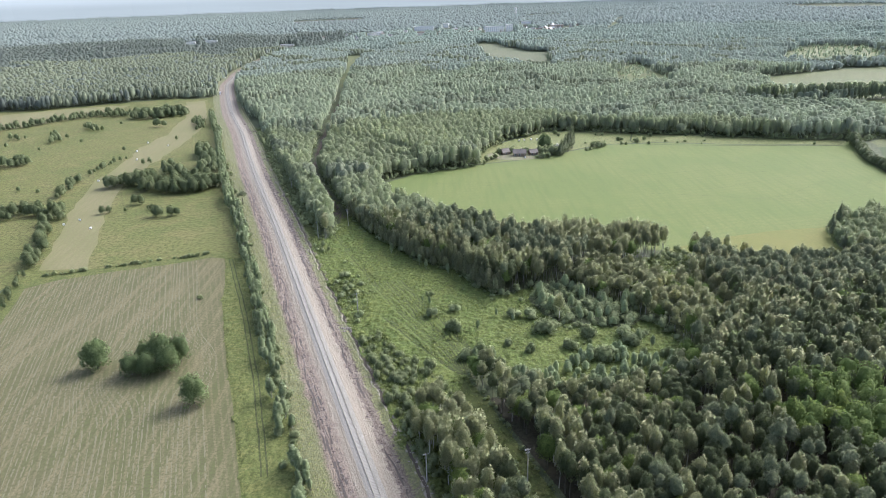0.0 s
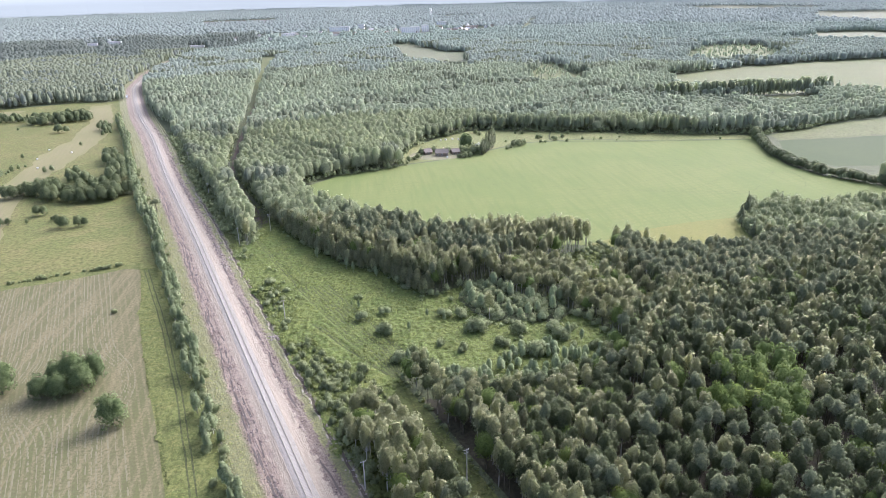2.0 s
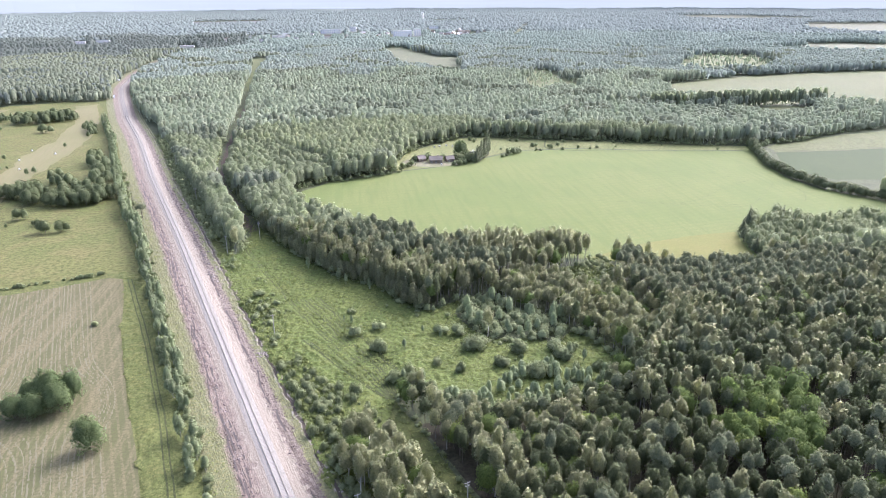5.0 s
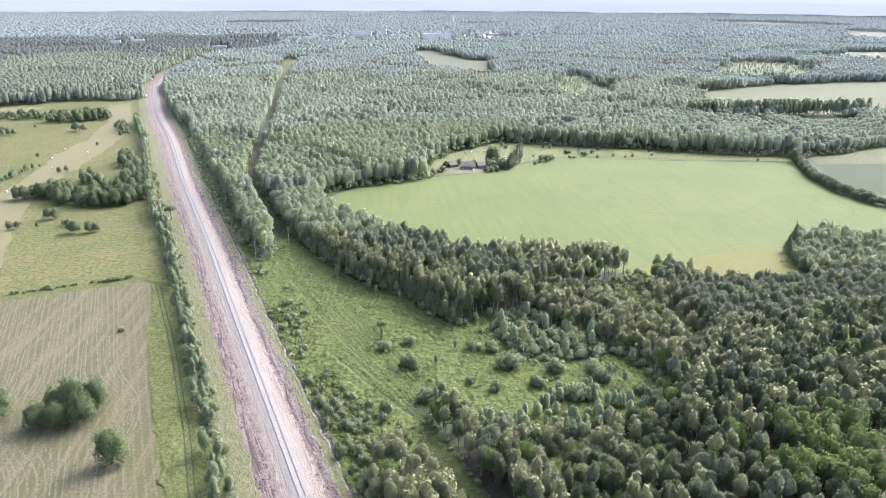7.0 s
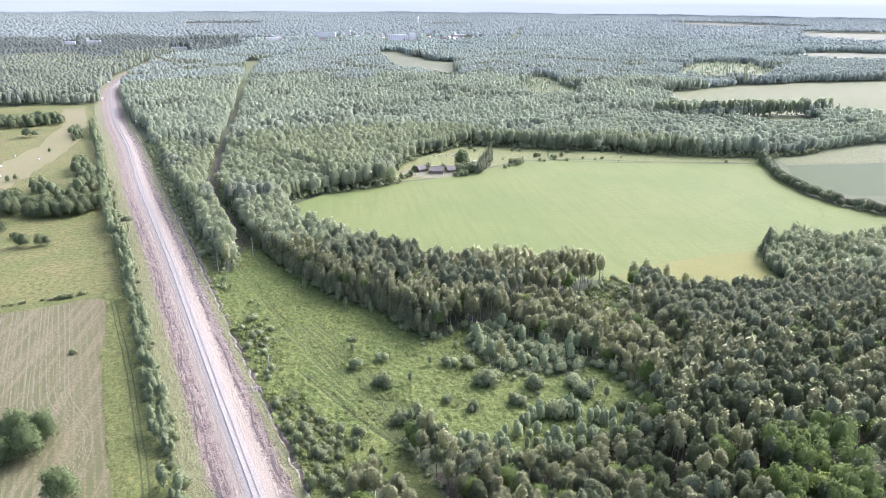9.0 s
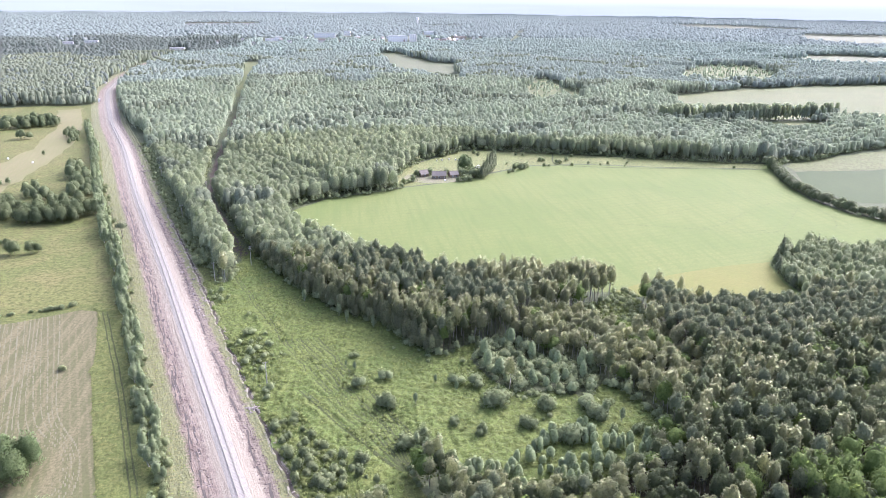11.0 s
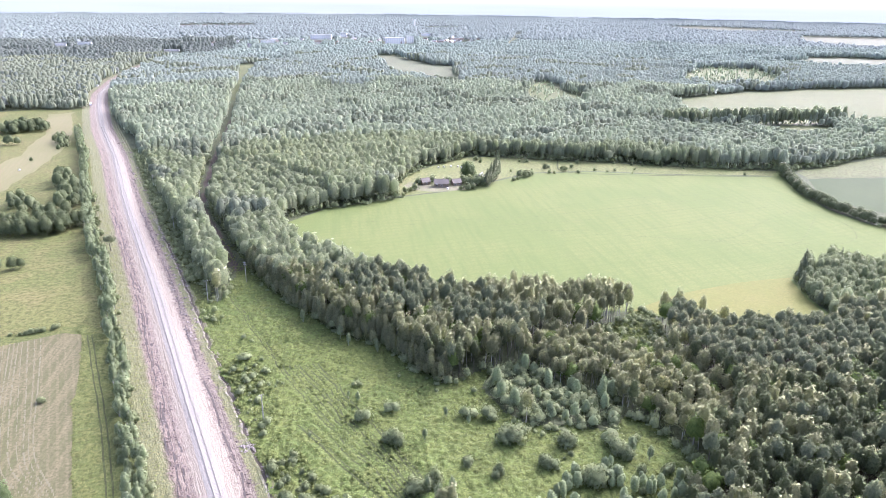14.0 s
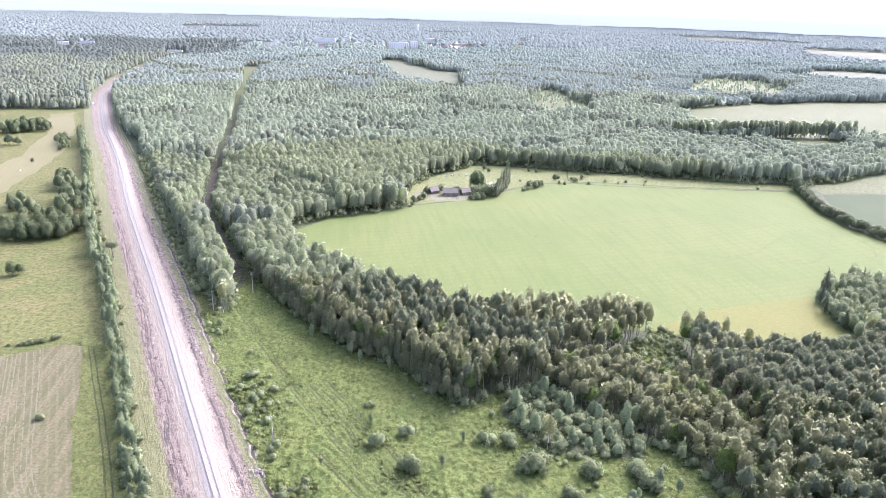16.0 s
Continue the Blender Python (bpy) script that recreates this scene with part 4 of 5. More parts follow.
YOUNG = [tree_thing("sapling", r0, q, "slim young birch in the hedgerow beside the railway", group="hedgerow trees", limbs=3, leaves=340, leaf=0.42, clumps=11, name="young_birch") for q in (0.2, 0.4, 0.6, 0.8)]
FIELD_TREES = [tree_thing("lone", r0, q, "bushy deciduous tree standing on the pasture", group="pasture trees", leaves=420, leaf=0.42, clumps=14, name="pasture_tree") for q in (0.2, 0.45, 0.7)]
WILLOWS = [tree_thing("bush", r0, q, "rounded grey-green willow bush in the meadow", "bush", "meadow bushes", 3, 430, 0.23, 11, "willow_bush") for q in (0.2, 0.4, 0.6, 0.8)]



def plant(models, kind, spots, limit, name, label, leaves=26, clumps=2, leaf=0.0, mat=None):
    """Spots of (x, y, height, width): the closest as single things, the rest joined."""
    spots = sorted(spots, key=lambda q: math.hypot(q[0] - EYE_XY[0], q[1] - EYE_XY[1]))
    for q in spots[:limit]:
        stand_at(models, *q)
    rest = np.array(spots[limit:])
    if len(rest):
        temps = [template(kind, clumps, leaves, leaf or FULL[kind] * 0.06, False, np.random.default_rng(300 + q)) for q in range(5)]
        woods(name, (temps, rng.integers(0, 5, len(rest))), rest[:, :2], rest[:, 2], rest[:, 3], rng.uniform(0.15, 0.85, len(rest)), label, mats=[mat or LEAF[kind], BARK[kind]])


# woods by distance: single trees close by, then joined stands
NEAR = 174.0
p = scatter(88, 330, 3.35, 11, wide=52.0)
p = p[wooded(p)]
kind, h, tint = stand(p, np.random.default_rng(12))
gone = (p[:, 0] > 50) & (p[:, 1] < 190) & (np.random.default_rng(14).uniform(size=len(p)) < np.where(p[:, 0] > 75, 0.36, 0.2))
p, kind, h, tint = p[~gone], kind[~gone], h[~gone], tint[~gone]
close = (p[:, 1] < NEAR) & (p[:, 0] < 95)
for (x, y), k, hh in zip(p[close], kind[close], h[close]):
    stand_at((BIRCHES, BROADS, PINE_MODELS, PINE_MODELS, ALDERS)[k], x, y, hh * 0.93, rng.uniform(0.7, 1.0))
for k, kname in enumerate(KINDS):
    sel = (kind == k) & ~close
    if not sel.any():
        continue
    temps = [template(kname, 12, 185, 0.42, True, np.random.default_rng(100 + k * 9 + q)) for q in range(6)]
    woods(kname + "_wood", (temps, rng.integers(0, 6, sel.sum())), p[sel], h[sel] * 0.96, rng.uniform(0.76, 1.04, sel.sum()), tint[sel],
          "mixed summer wood of " + {"birch": "grey-green birches", "broad": "broadleaf trees", "pine": "dark pines", "spruce": "dark spruces", "alder": "dusky alders"}[kname], mats=[LEAF[kname], BARK[kname]])
# each band takes its own leaf colour with haze painted in
band("wood", 330, 620, 4.3, 21, dict(rim=110, clumps=8, leaves=62, leaf=0.52, trunk=False, variants=8, wide=1.18), "dense summer wood, KIND trees", [M_STAND_HAZED, M_BARK], False)
band("wood", 620, 1050, 5.2, 31, dict(rim=36, clumps=0, leaves=7, leaf=0.8, trunk=False, variants=8, wide=1.22), "dense summer wood, KIND trees", [M_MIDWOODS_HAZED, M_BARK], False)
band("wood", 1050, 1500, 6.0, 41, dict(clumps=0, leaves=0, leaf=1.5, trunk=False, variants=8, wide=1.55), "far woods of KIND trees", [M_WOODS_HAZED, M_BARK], False)
band("wood", 1500, 2100, 8.0, 45, dict(clumps=0, leaves=0, leaf=1.8, trunk=False, variants=8, wide=2.0), "remote woods of KIND trees", [M_FARWOODS_HAZED, M_BARK], False)
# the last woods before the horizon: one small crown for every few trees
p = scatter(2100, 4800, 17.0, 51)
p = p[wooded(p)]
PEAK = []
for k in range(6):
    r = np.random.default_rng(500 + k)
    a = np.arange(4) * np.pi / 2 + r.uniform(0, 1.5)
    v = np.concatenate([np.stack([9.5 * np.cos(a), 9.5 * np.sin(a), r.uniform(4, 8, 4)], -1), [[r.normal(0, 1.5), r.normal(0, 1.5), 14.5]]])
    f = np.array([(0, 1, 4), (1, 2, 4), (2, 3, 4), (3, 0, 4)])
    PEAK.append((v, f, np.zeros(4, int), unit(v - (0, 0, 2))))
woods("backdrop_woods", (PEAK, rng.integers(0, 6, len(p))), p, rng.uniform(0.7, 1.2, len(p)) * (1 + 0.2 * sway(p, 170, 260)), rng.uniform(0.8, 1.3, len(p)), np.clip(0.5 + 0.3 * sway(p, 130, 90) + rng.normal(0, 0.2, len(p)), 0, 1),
      "endless woods towards the horizon, haze painted into the leaves", mats=[M_BACKWOODS_HAZED, M_BARK])

M_HERB = leafy("herb_leaves", (0.144, 0.173, 0.053), (0.190, 0.216, 0.066), (0.212, 0.220, 0.070), 0.7, 0.45)

# ---- hedgerow, shrubs, single trees ----
for y in np.arange(112.0, 740.0, 1.75):
    if noise.noise((y / 15, 1.7, 0)) < -0.5:
        continue
    o = -18.3 + 1.4 * noise.noise((y / 21, 0.3, 0)) + rng.uniform(-2.2, 2.2)
    q = beside(np.array([y]), o - (2.5 if y > 400 else 0))[0]
    s = rng.uniform(0.28, 0.62) * (1.15 if y > 330 else 1)
    stand_at(YOUNG, q[0], q[1], s, s * rng.uniform(1.15, 1.7))

for y in np.arange(112.0, 520.0, 3.0):
    q = beside(np.array([y]), -18.0 + rng.uniform(-3.2, 3.2))[0]
    s = rng.uniform(0.45, 1.0)
    stand_at(WILLOWS, q[0], q[1], s, s * 1.1)

# wet meadow: scrub along the ditch and the far side, singles between
g = scatter(110, 660, 2.5, 61)
side = (g[:, 0] - track_x(g[:, 1])) * 0.945
ditch = (side > 14.5) & (side < 24 + 4 * np.sin(g[:, 1] / 14.0)) & ((g[:, 1] < 226) | ((g[:, 1] > 248) & (g[:, 1] < 284)) | (sway(g, 11, 8) > 0.55))
dens = np.where(ditch, 0.7, 0.004 + 0.03 * (g[:, 0] > 20) + 0.10 * (sway(g, 9, 13) > 0.5) * (g[:, 0] > 18))
dens = np.where((g[:, 1] < 206) & (side < 40), np.maximum(dens, 0.75), dens)
scrub, glade = inside(g, WILLOWS_AT), inside(g, GLADE)
dens = np.where(scrub | glade, 0.95, dens)
verge = (side > 13.5) & (side < 25) & (g[:, 1] > 355) & (g[:, 1] < 630)
dens = np.where(verge, 0.9, dens)
ok = (inside(g, MEADOW) | verge | ((side > 14.0) & (side < 21) & (g[:, 1] < 330)) | scrub | glade) & (off_line(g, CUT) > 4) & (side > 13.5)
ok &= rng.uniform(size=len(g)) < dens
spots = []
for (x, y), thick, low in zip(g[ok], scrub[ok], verge[ok]):
    s = rng.uniform(0.3, 1.15) * (1.5 if thick else 1.2 if low else 1.0)
    spots.append((x, y, s * rng.uniform(0.85, 1.35), s))
thick = [q for q in spots if inside(np.array([q[:2]]), WILLOWS_AT)[0] and rng.uniform() < 0.18]
spots = [q for q in spots if q not in thick]
plant(YOUNG, "sapling", [(x, y, rng.uniform(0.3, 0.7), rng.uniform(0.7, 1.05)) for x, y, *_ in thick], 0, "birch_thicket", "thicket of young birches at the edge of the meadow", 90, 5, 0.42)
# low birches and willows between the meadow and the near wood
loose = np.random.default_rng(81).uniform((14, 183), (86, 214), (210, 2))
loose = loose[inside(loose, MEADOW) & (loose[:, 1] < 199 + 0.12 * loose[:, 0] + 6 * np.sin(loose[:, 0] / 7.0))]
plant(YOUNG, "sapling", [(x, y, rng.uniform(0.18, 0.48), rng.uniform(0.5, 0.95)) for x, y in loose], 0, "meadow_thicket", "loose young birches and willows on the wet meadow", 100, 9, 0.36)
# single bushes out on the grass, small birches before the wood
spots += [(x + rng.uniform(-1.2, 1.2) * k, y + rng.uniform(-1.2, 1.2) * k, q * rng.uniform(0.7, 1.15), q * rng.uniform(0.7, 1.1)) for x, y, q in
          ((-44, 284, 1.3), (-30, 267, 0.6), (-7, 262, 0.9), (-6, 243, 1.5), (3, 246, 1.3), (4, 229, 1.5), (8, 209, 1.7), (12, 211, 1.6), (26, 241, 1.5), (32, 238, 1.8), (36, 227, 2.0), (40, 229, 1.4),
           (50, 231, 1.0), (51, 222, 1.6), (53, 206, 1.9), (64, 220, 2.1), (66, 215, 1.7), (71, 220, 1.2), (80, 200, 1.8), (30, 212, 1.2), (22, 219, 1.0), (43, 213, 1.3)) for k in (0, 1.4, 1.8)]
plant(WILLOWS, "bush", spots, 170, "willow_scrub", "dense grey-green willow scrub beside the wood", 64, 4, 0.24)

# knee-high herbs and seedlings all over the meadow
g = scatter(110, 420, 1.2, 65)
side = (g[:, 0] - track_x(g[:, 1])) * 0.945
ok = (inside(g, MEADOW) | inside(g, GLADE) | ((side > 14) & (side < 22) & (g[:, 1] < 400)) | (off_line(g, CUT) < 6)) & (side > 13.2)
ok &= rng.uniform(size=len(g)) < np.where((side < 25) & ((g[:, 1] < 228) | ((g[:, 1] > 248) & (g[:, 1] < 284))), 1.0, 0.3 + 0.4 * (sway(g, 6.5, 5.0) > 0.1))
g = g[ok]
temps = [template("bush", 0, 6, 0.6, False, np.random.default_rng(400 + q), 3.0) for q in range(5)]
size = rng.uniform(0.10, 0.26, len(g)) * np.where(sway(g, 5.0, 7.0) > 0.2, 1.35, 0.9)
side = (g[:, 0] - track_x(g[:, 1])) * 0.945
size *= np.where((side < 25) & (g[:, 1] < 285), 1.7, np.where(inside(g, GLADE), 2.0, 1.0))
tall_temps = [template("bush", 8, 48, 0.30, False, np.random.default_rng(420 + q), 1.2) for q in range(5)]
woods("meadow_herbs", (temps + tall_temps, rng.integers(0, 5, len(g)) + 5 * (size > 0.33)), g, size, size * rng.uniform(0.9, 1.5, len(g)), np.clip(rng.normal(0.42, 0.16, len(g)), 0, 1), "tall herbs and seedlings in the wet meadow", mats=[M_HERB, M_BARK])
SAPLINGS = [tree_thing("sapling", r0, q, "small birch standing alone on the wet meadow", group="meadow saplings", limbs=3, leaves=260, leaf=0.42, clumps=10, name="birch_sapling") for q in (0.5, 0.7)]
for x, y, s in ((-6, 253, 0.30), (12, 230, 0.34), (20, 241, 0.28), (37, 226, 0.42), (68, 215, 0.50), (53, 206, 0.36), (43, 239, 0.40), (72, 212, 0.42), (64, 218, 0.35),
                (-9, 256, 0.2), (26, 236, 0.3), (42, 201, 0.4), (12, 203, 0.5), (16, 206, 0.45), (10, 208, 0.4), (-11, 296, 0.45), (-8, 291, 0.4), (-25, 312, 0.45), (2, 284, 0.4)):
    stand_at(SAPLINGS, x, y, s, s * 1.25)

# weeds and grass clumps between the hedgerow and the bare earth
g = np.array([beside(np.array([rng.uniform(112, 520)]), rng.uniform(-19.5, -11.2))[0][:2] for _ in range(1800)])
size = rng.uniform(0.06, 0.18, len(g))
woods("fringe_weeds", (temps, rng.integers(0, 5, len(g))), g, size, size * rng.uniform(0.9, 1.6, len(g)), np.clip(rng.normal(0.75, 0.25, len(g)), 0, 1), "tall weeds and dry grass beside the bare earth", z=0.12, mats=[M_HERB, M_BARK])
# bushes along the foot of the woods
g = scatter(120, 640, 2.6, 67)
bare = ~wooded(g) & ~(inside(g, WILLOWS_AT) | inside(g, GLADE)) & (off_line(g, CUT) > 6)
near_wood = np.zeros(len(g), bool)
for dx, dy_ in ((0, 3.4), (-3, 2), (3, 2), (3.4, 0), (-3.4, 0)):
    near_wood |= wooded(g + (dx, dy_))
side = (g[:, 0] - track_x(g[:, 1])) * 0.945
bare |= (off_line(g, CUT) > 4.2) & (off_line(g, CUT) <= 6) & (g[:, 1] < 600)
g = g[bare & near_wood & ((side > 14) | (side < -60)) & (rng.uniform(size=len(g)) < 0.95)]
plant(WILLOWS, "bush", [(x, y, rng.uniform(0.6, 1.5) ** 2 * (0.4 if lane < 7 and y < 400 else 1), rng.uniform(0.7, 1.4) * (0.6 if lane < 7 and y < 400 else 1)) for (x, y), lane in zip(g, off_line(g, CUT))], 0, "edge_bushes", "bushes and young growth along the foot of the wood", 44, 5, 0.3)

# young trees leaning out of the wood onto the meadow
fringe = [(24, 261), (18, 268), (12, 279), (6, 289), (-3, 296), (-14, 305), (-26, 327), (-41, 355), (-51, 374)]
spots = []
for p0, p1 in zip(fringe, fringe[1:]):
    n = int(math.dist(p0, p1) * 1.7)
    for i in range(n):
        q, o = (i + rng.uniform()) / n, rng.uniform(-2.5, 3.5) * rng.uniform(0.3, 1.0)
        dx, dy_ = (p1[0] - p0[0]) / math.dist(p0, p1), (p1[1] - p0[1]) / math.dist(p0, p1)
        grown = 0.78 - 0.08 * o
        spots.append((p0[0] + (p1[0] - p0[0]) * q - dy_ * o, p0[1] + (p1[1] - p0[1]) * q + dx * o, grown * rng.uniform(0.55, 1.1), rng.uniform(0.5, 0.85)))
plant(YOUNG, "birch", spots, 0, "edge_birches", "young birches along the edge of the wet meadow", 120, 4, 0.4)

# broad trees on the hay field
LONE = [tree_thing("lone", r0, q, label, leaves=2600, leaf=0.27, clumps=34, limbs=6, name="field_tree", mat=M_ROUND) for q, label in
        ((0.35, "round dark green tree standing on the hay field"), (0.75, "compact round bright green tree on the hay field"))]
LONE[0].matrix_basis = pose(-121, 210, 0, 0, 0, 20) @ Matrix.Diagonal((1.25, 1.25, 1.0, 1))
LONE[1].matrix_basis = pose(-79.5, 186, 0, 0, 0, 80) @ Matrix.Diagonal((1.05, 1.05, 1.0, 1))
CLUMP = [tree_thing("lone", r0, q, "dark green tree of a dense clump on the hay field", group="clump on the hay field", leaves=1900, leaf=0.28, clumps=28, limbs=4, name="clump_tree", mat=M_ROUND) for q in (0.1, 0.3, 0.5)]
for x, y, h_, w in ((-107, 205, 0.75, 0.95), (-101, 204, 0.8, 0.9), (-94.5, 206, 1.05, 1.05), (-99, 212, 1.15, 1.1), (-93, 213, 1.0, 0.95), (-104, 211, 0.9, 0.9)):
    stand_at(CLUMP, x, y, h_, w)
stand_at(WILLOWS, -103.5, 266, 0.7, 0.9)

# trees and bushes of the pasture
BELTS = [([(-480, 640), (-435, 686), (-416, 712), (-391, 744), (-362, 760)], 15, 5.5, 0.62), ([(-362, 752), (-336, 757)], 16, 5.0, 0.8), ([(-324, 738), (-295, 732), (-276, 750), (-300, 760)], 20, 5.0, 0.9),
         ([(-225, 448), (-218, 459), (-209, 469)], 8, 5.0, 0.8), ([(-209, 462), (-184, 440), (-160, 438), (-152, 452)], 16, 4.6, 0.85), ([(-205, 500), (-190, 480), (-165, 465)], 12, 6.0, 0.7),
         ([(-196, 557), (-176, 518), (-166, 480)], 9, 6.0, 0.85), ([(-300, 385), (-260, 390), (-245, 395), (-224, 392)], 12, 5.0, 0.72), ([(-224, 386), (-225, 369), (-210, 346), (-204, 322), (-199, 305)], 7, 5.0, 0.6),
         ([(-247, 430), (-255, 473)], 5, 5.0, 0.6), ([(-256, 485), (-256, 505), (-251, 541)], 4, 8.0, 0.42), ([(-360, 500), (-338, 522), (-325, 536)], 16, 6.0, 0.7), ([(-340, 465), (-312, 478)], 10, 6.0, 0.6),
         ([(-198, 300), (-192, 282), (-186, 262)], 4, 5.0, 0.3), ([(-247, 705), (-238, 690), (-228, 655)], 8, 6.0, 0.6), ([(-398, 638), (-382, 632)], 8, 5.0, 0.55), ([(-364, 645), (-352, 630), (-342, 612)], 8, 6.0, 0.55), ([(-352, 690), (-338, 672), (-325, 664)], 6, 5.0, 0.6)]
spots = []
for path, width, gap, size in BELTS:
    for p0, p1 in zip(path, path[1:]):
        n = max(1, int(math.dist(p0, p1) / gap * max(1.3, width / 6) * 1.5))
        for i in range(n):
            s, o = (i + rng.uniform()) / n, rng.uniform(-0.5, 0.5) * width
            dx, dy = (p1[0] - p0[0]) / math.dist(p0, p1), (p1[1] - p0[1]) / math.dist(p0, p1)
            z = 1.15 * size * rng.uniform(0.5, 1.15)
            spots.append((p0[0] + (p1[0] - p0[0]) * s - dy * o, p0[1] + (p1[1] - p0[1]) * s + dx * o, z, z * rng.uniform(0.8, 1.05)))
for x, y, s in ((-190, 411, 0.62), (-186, 411, 0.6), (-177, 399, 0.3), (-165, 384, 0.72), (-168, 386, 0.6), (-158, 385, 0.66), (-155, 386, 0.5), (-202, 393, 0.5), (-199, 395, 0.45), (-174, 397, 0.42), (-190, 397, 0.25), (-276, 680, 0.9), (-280, 683, 0.8), (-271, 681, 0.7),
                (-243, 686, 0.85), (-238, 688, 0.75), (-265, 573, 0.42), (-235, 613, 0.42), (-228, 520, 0.5), (-224, 523, 0.5), (-341, 582, 0.35), (-381, 602, 0.45), (-322, 701, 0.35), (-319, 611, 0.45), (-343, 634, 0.5), (-268, 444, 0.35), (-284, 450, 0.4)):
    spots.append((x, y, s, s))
stand_at(PINE_MODELS, -121, 404, 0.55, 1.2)
plant(FIELD_TREES, "lone", spots, 170, "pasture_trees", "bushy trees along the far edge of the pasture", 60, 5)
for i in range(34):
    s = i / 33
    x, y = -186 + 70 * s, 296.5 + 23 * s
    if 0.25 < s < 0.36 or 0.7 < s < 0.76:
        continue
    k = rng.uniform(0.35, 0.75)
    stand_at(WILLOWS, x + rng.uniform(-1, 1), y + rng.uniform(-1, 1), k * 0.9, k * 1.25)

# low mixed scrub on the tongue of wood that reaches into the crop
g = scatter(250, 420, 3.0, 81)
g = g[inside(g, PROW)]
spots = [(x, y, k * rng.uniform(0.8, 1.15), k * rng.uniform(0.75, 1.0)) for (x, y), k in zip(g, np.clip(0.62 + 0.2 * sway(g, 9, 14) + rng.normal(0, 0.1, len(g)), 0.32, 1.0))]
plant(FIELD_TREES, "lone", spots, 0, "tongue_scrub", "dense grey-green scrub reaching into the crop", 150, 9, 0.42, M_WILLOW)

# hedge on the far side of the crop field, and the strip of trees behind
for path, gap, lo, hi in (([(322, 528), (312, 505), (298, 470), (291, 430), (296, 398), (318, 365)], 2.0, 0.42, 0.68),):
    for p0, p1 in zip(path, path[1:]):
        n = int(math.dist(p0, p1) / gap)
        for i in range(n):
            z = rng.uniform(lo, hi)
            stand_at(FIELD_TREES, p0[0] + (p1[0] - p0[0]) * i / n + rng.uniform(-2, 2), p0[1] + (p1[1] - p0[1]) * i / n + rng.uniform(-2.4, 2.4), z, z * 1.3)
spots = [(318 + 200 * q + rng.uniform(-4, 4), 712 + rng.uniform(-1, 10), rng.uniform(1.0, 1.32), rng.uniform(0.95, 1.3)) for q in rng.uniform(0, 1, 150)]
plant(FIELD_TREES, "birch", spots, 0, "shelter_belt", "belt of tall deciduous trees between two pale fields", 40, 6, mat=M_STAND_HAZED)
stand_at(FIELD_TREES, 311, 510, 1.05, 1.1)
spots = [(330 + 110 * q + rng.uniform(-3, 3), 522 + 42 * q + rng.uniform(2, 16), rng.uniform(0.6, 1.3), rng.uniform(0.7, 1.4)) for q in rng.uniform(0, 1, 160)]
plant(WILLOWS, "bush", spots, 0, "field_scrub", "low pale green scrub along a field edge", 14, 2)
g = np.random.default_rng(77).uniform((520, 1010), (770, 1320), (520, 2))
g = np.concatenate([g[inside(g, CLEARINGS[0])], np.random.default_rng(78).uniform((228, 843), (319, 1121), (190, 2))])
g = g[inside(g, CLEARINGS[0]) | inside(g, CLEARINGS[1])]
# regrowth takes the haze-painted leaf colour of its distance
plant(FIELD_TREES, "birch", [(x, y, rng.uniform(0.15, 0.6), rng.uniform(0.4, 0.9)) for x, y in g], 0, "clearing_regrowth", "scattered young regrowth on a felled clearing", 10, 0, mat=M_MIDWOODS_HAZED)
for x, y, s in ((123, 528, 1.9), (120, 533, 1.4), (122, 537, 1.3), (129, 534, 1.5), (126, 530, 1.6), (112, 519, 1.0), (116, 522, 0.9), (145, 553, 1.3), (148, 554, 1.0), (144, 538, 0.9), (147, 536, 0.8), (158, 544, 1.3), (166, 553, 1.1), (157, 550, 0.8), (165, 536, 0.9),
                (175, 566, 1.1), (180, 542, 0.8), (188, 537, 0.6), (195, 540, 0.8), (211, 541, 0.6), (205, 531, 0.5), (137, 574, 0.9), (132, 577, 0.7), (101, 578, 1.1), (99, 586, 1.3), (203, 562, 0.8), (215, 556, 0.8), (222, 552, 0.7), (117, 546, 0.6), (236, 548, 0.7), (250, 540, 0.6), (286, 517, 0.8), 
                (76, 499, 1.7), (80, 501, 1.5), (72, 500, 1.2), (34, 497, 1.5), (38, 499, 1.2), (84, 509, 2.7), (79, 511, 2.3), (89, 508, 2.2), (76, 517, 1.8), (66, 519, 1.6), (55, 520, 2.0), (88, 514, 2.4), (45, 516, 1.8), (41, 503, 1.6), (50, 520, 0.9), (46, 517, 1.0)):
    stand_at(WILLOWS, x, y, s, s)
copy_thing(LONE[0], pose(81, 526, 0, 0, 0, 50) @ Matrix.Diagonal((1.2, 1.2, 1.2, 1)))
SPRUCE = [tree_thing("spruce", r0, q, "narrow dark spruce in a row beside the farm", group="spruce row", leaves=320, leaf=0.42, clumps=16, limbs=0) for q in (0.2, 0.4)]
for i in range(13):
    stand_at(SPRUCE, 90 + 13.5 * i / 12 + rng.uniform(-0.6, 0.6), 505 + 24 * i / 12, rng.uniform(0.95, 1.2) * (0.75 + 0.03 * i), 0.95)
stand_at(SPRUCE, -8.5, 352, 1.12, 0.9)
for x, y, q in ((191, 316, 0.62), (195, 324, 0.68), (204, 334, 0.78), (207, 337, 0.68), (188, 300, 0.55), (226, 338, 0.65)):
    stand_at(SPRUCE, x, y, q, 1.0)

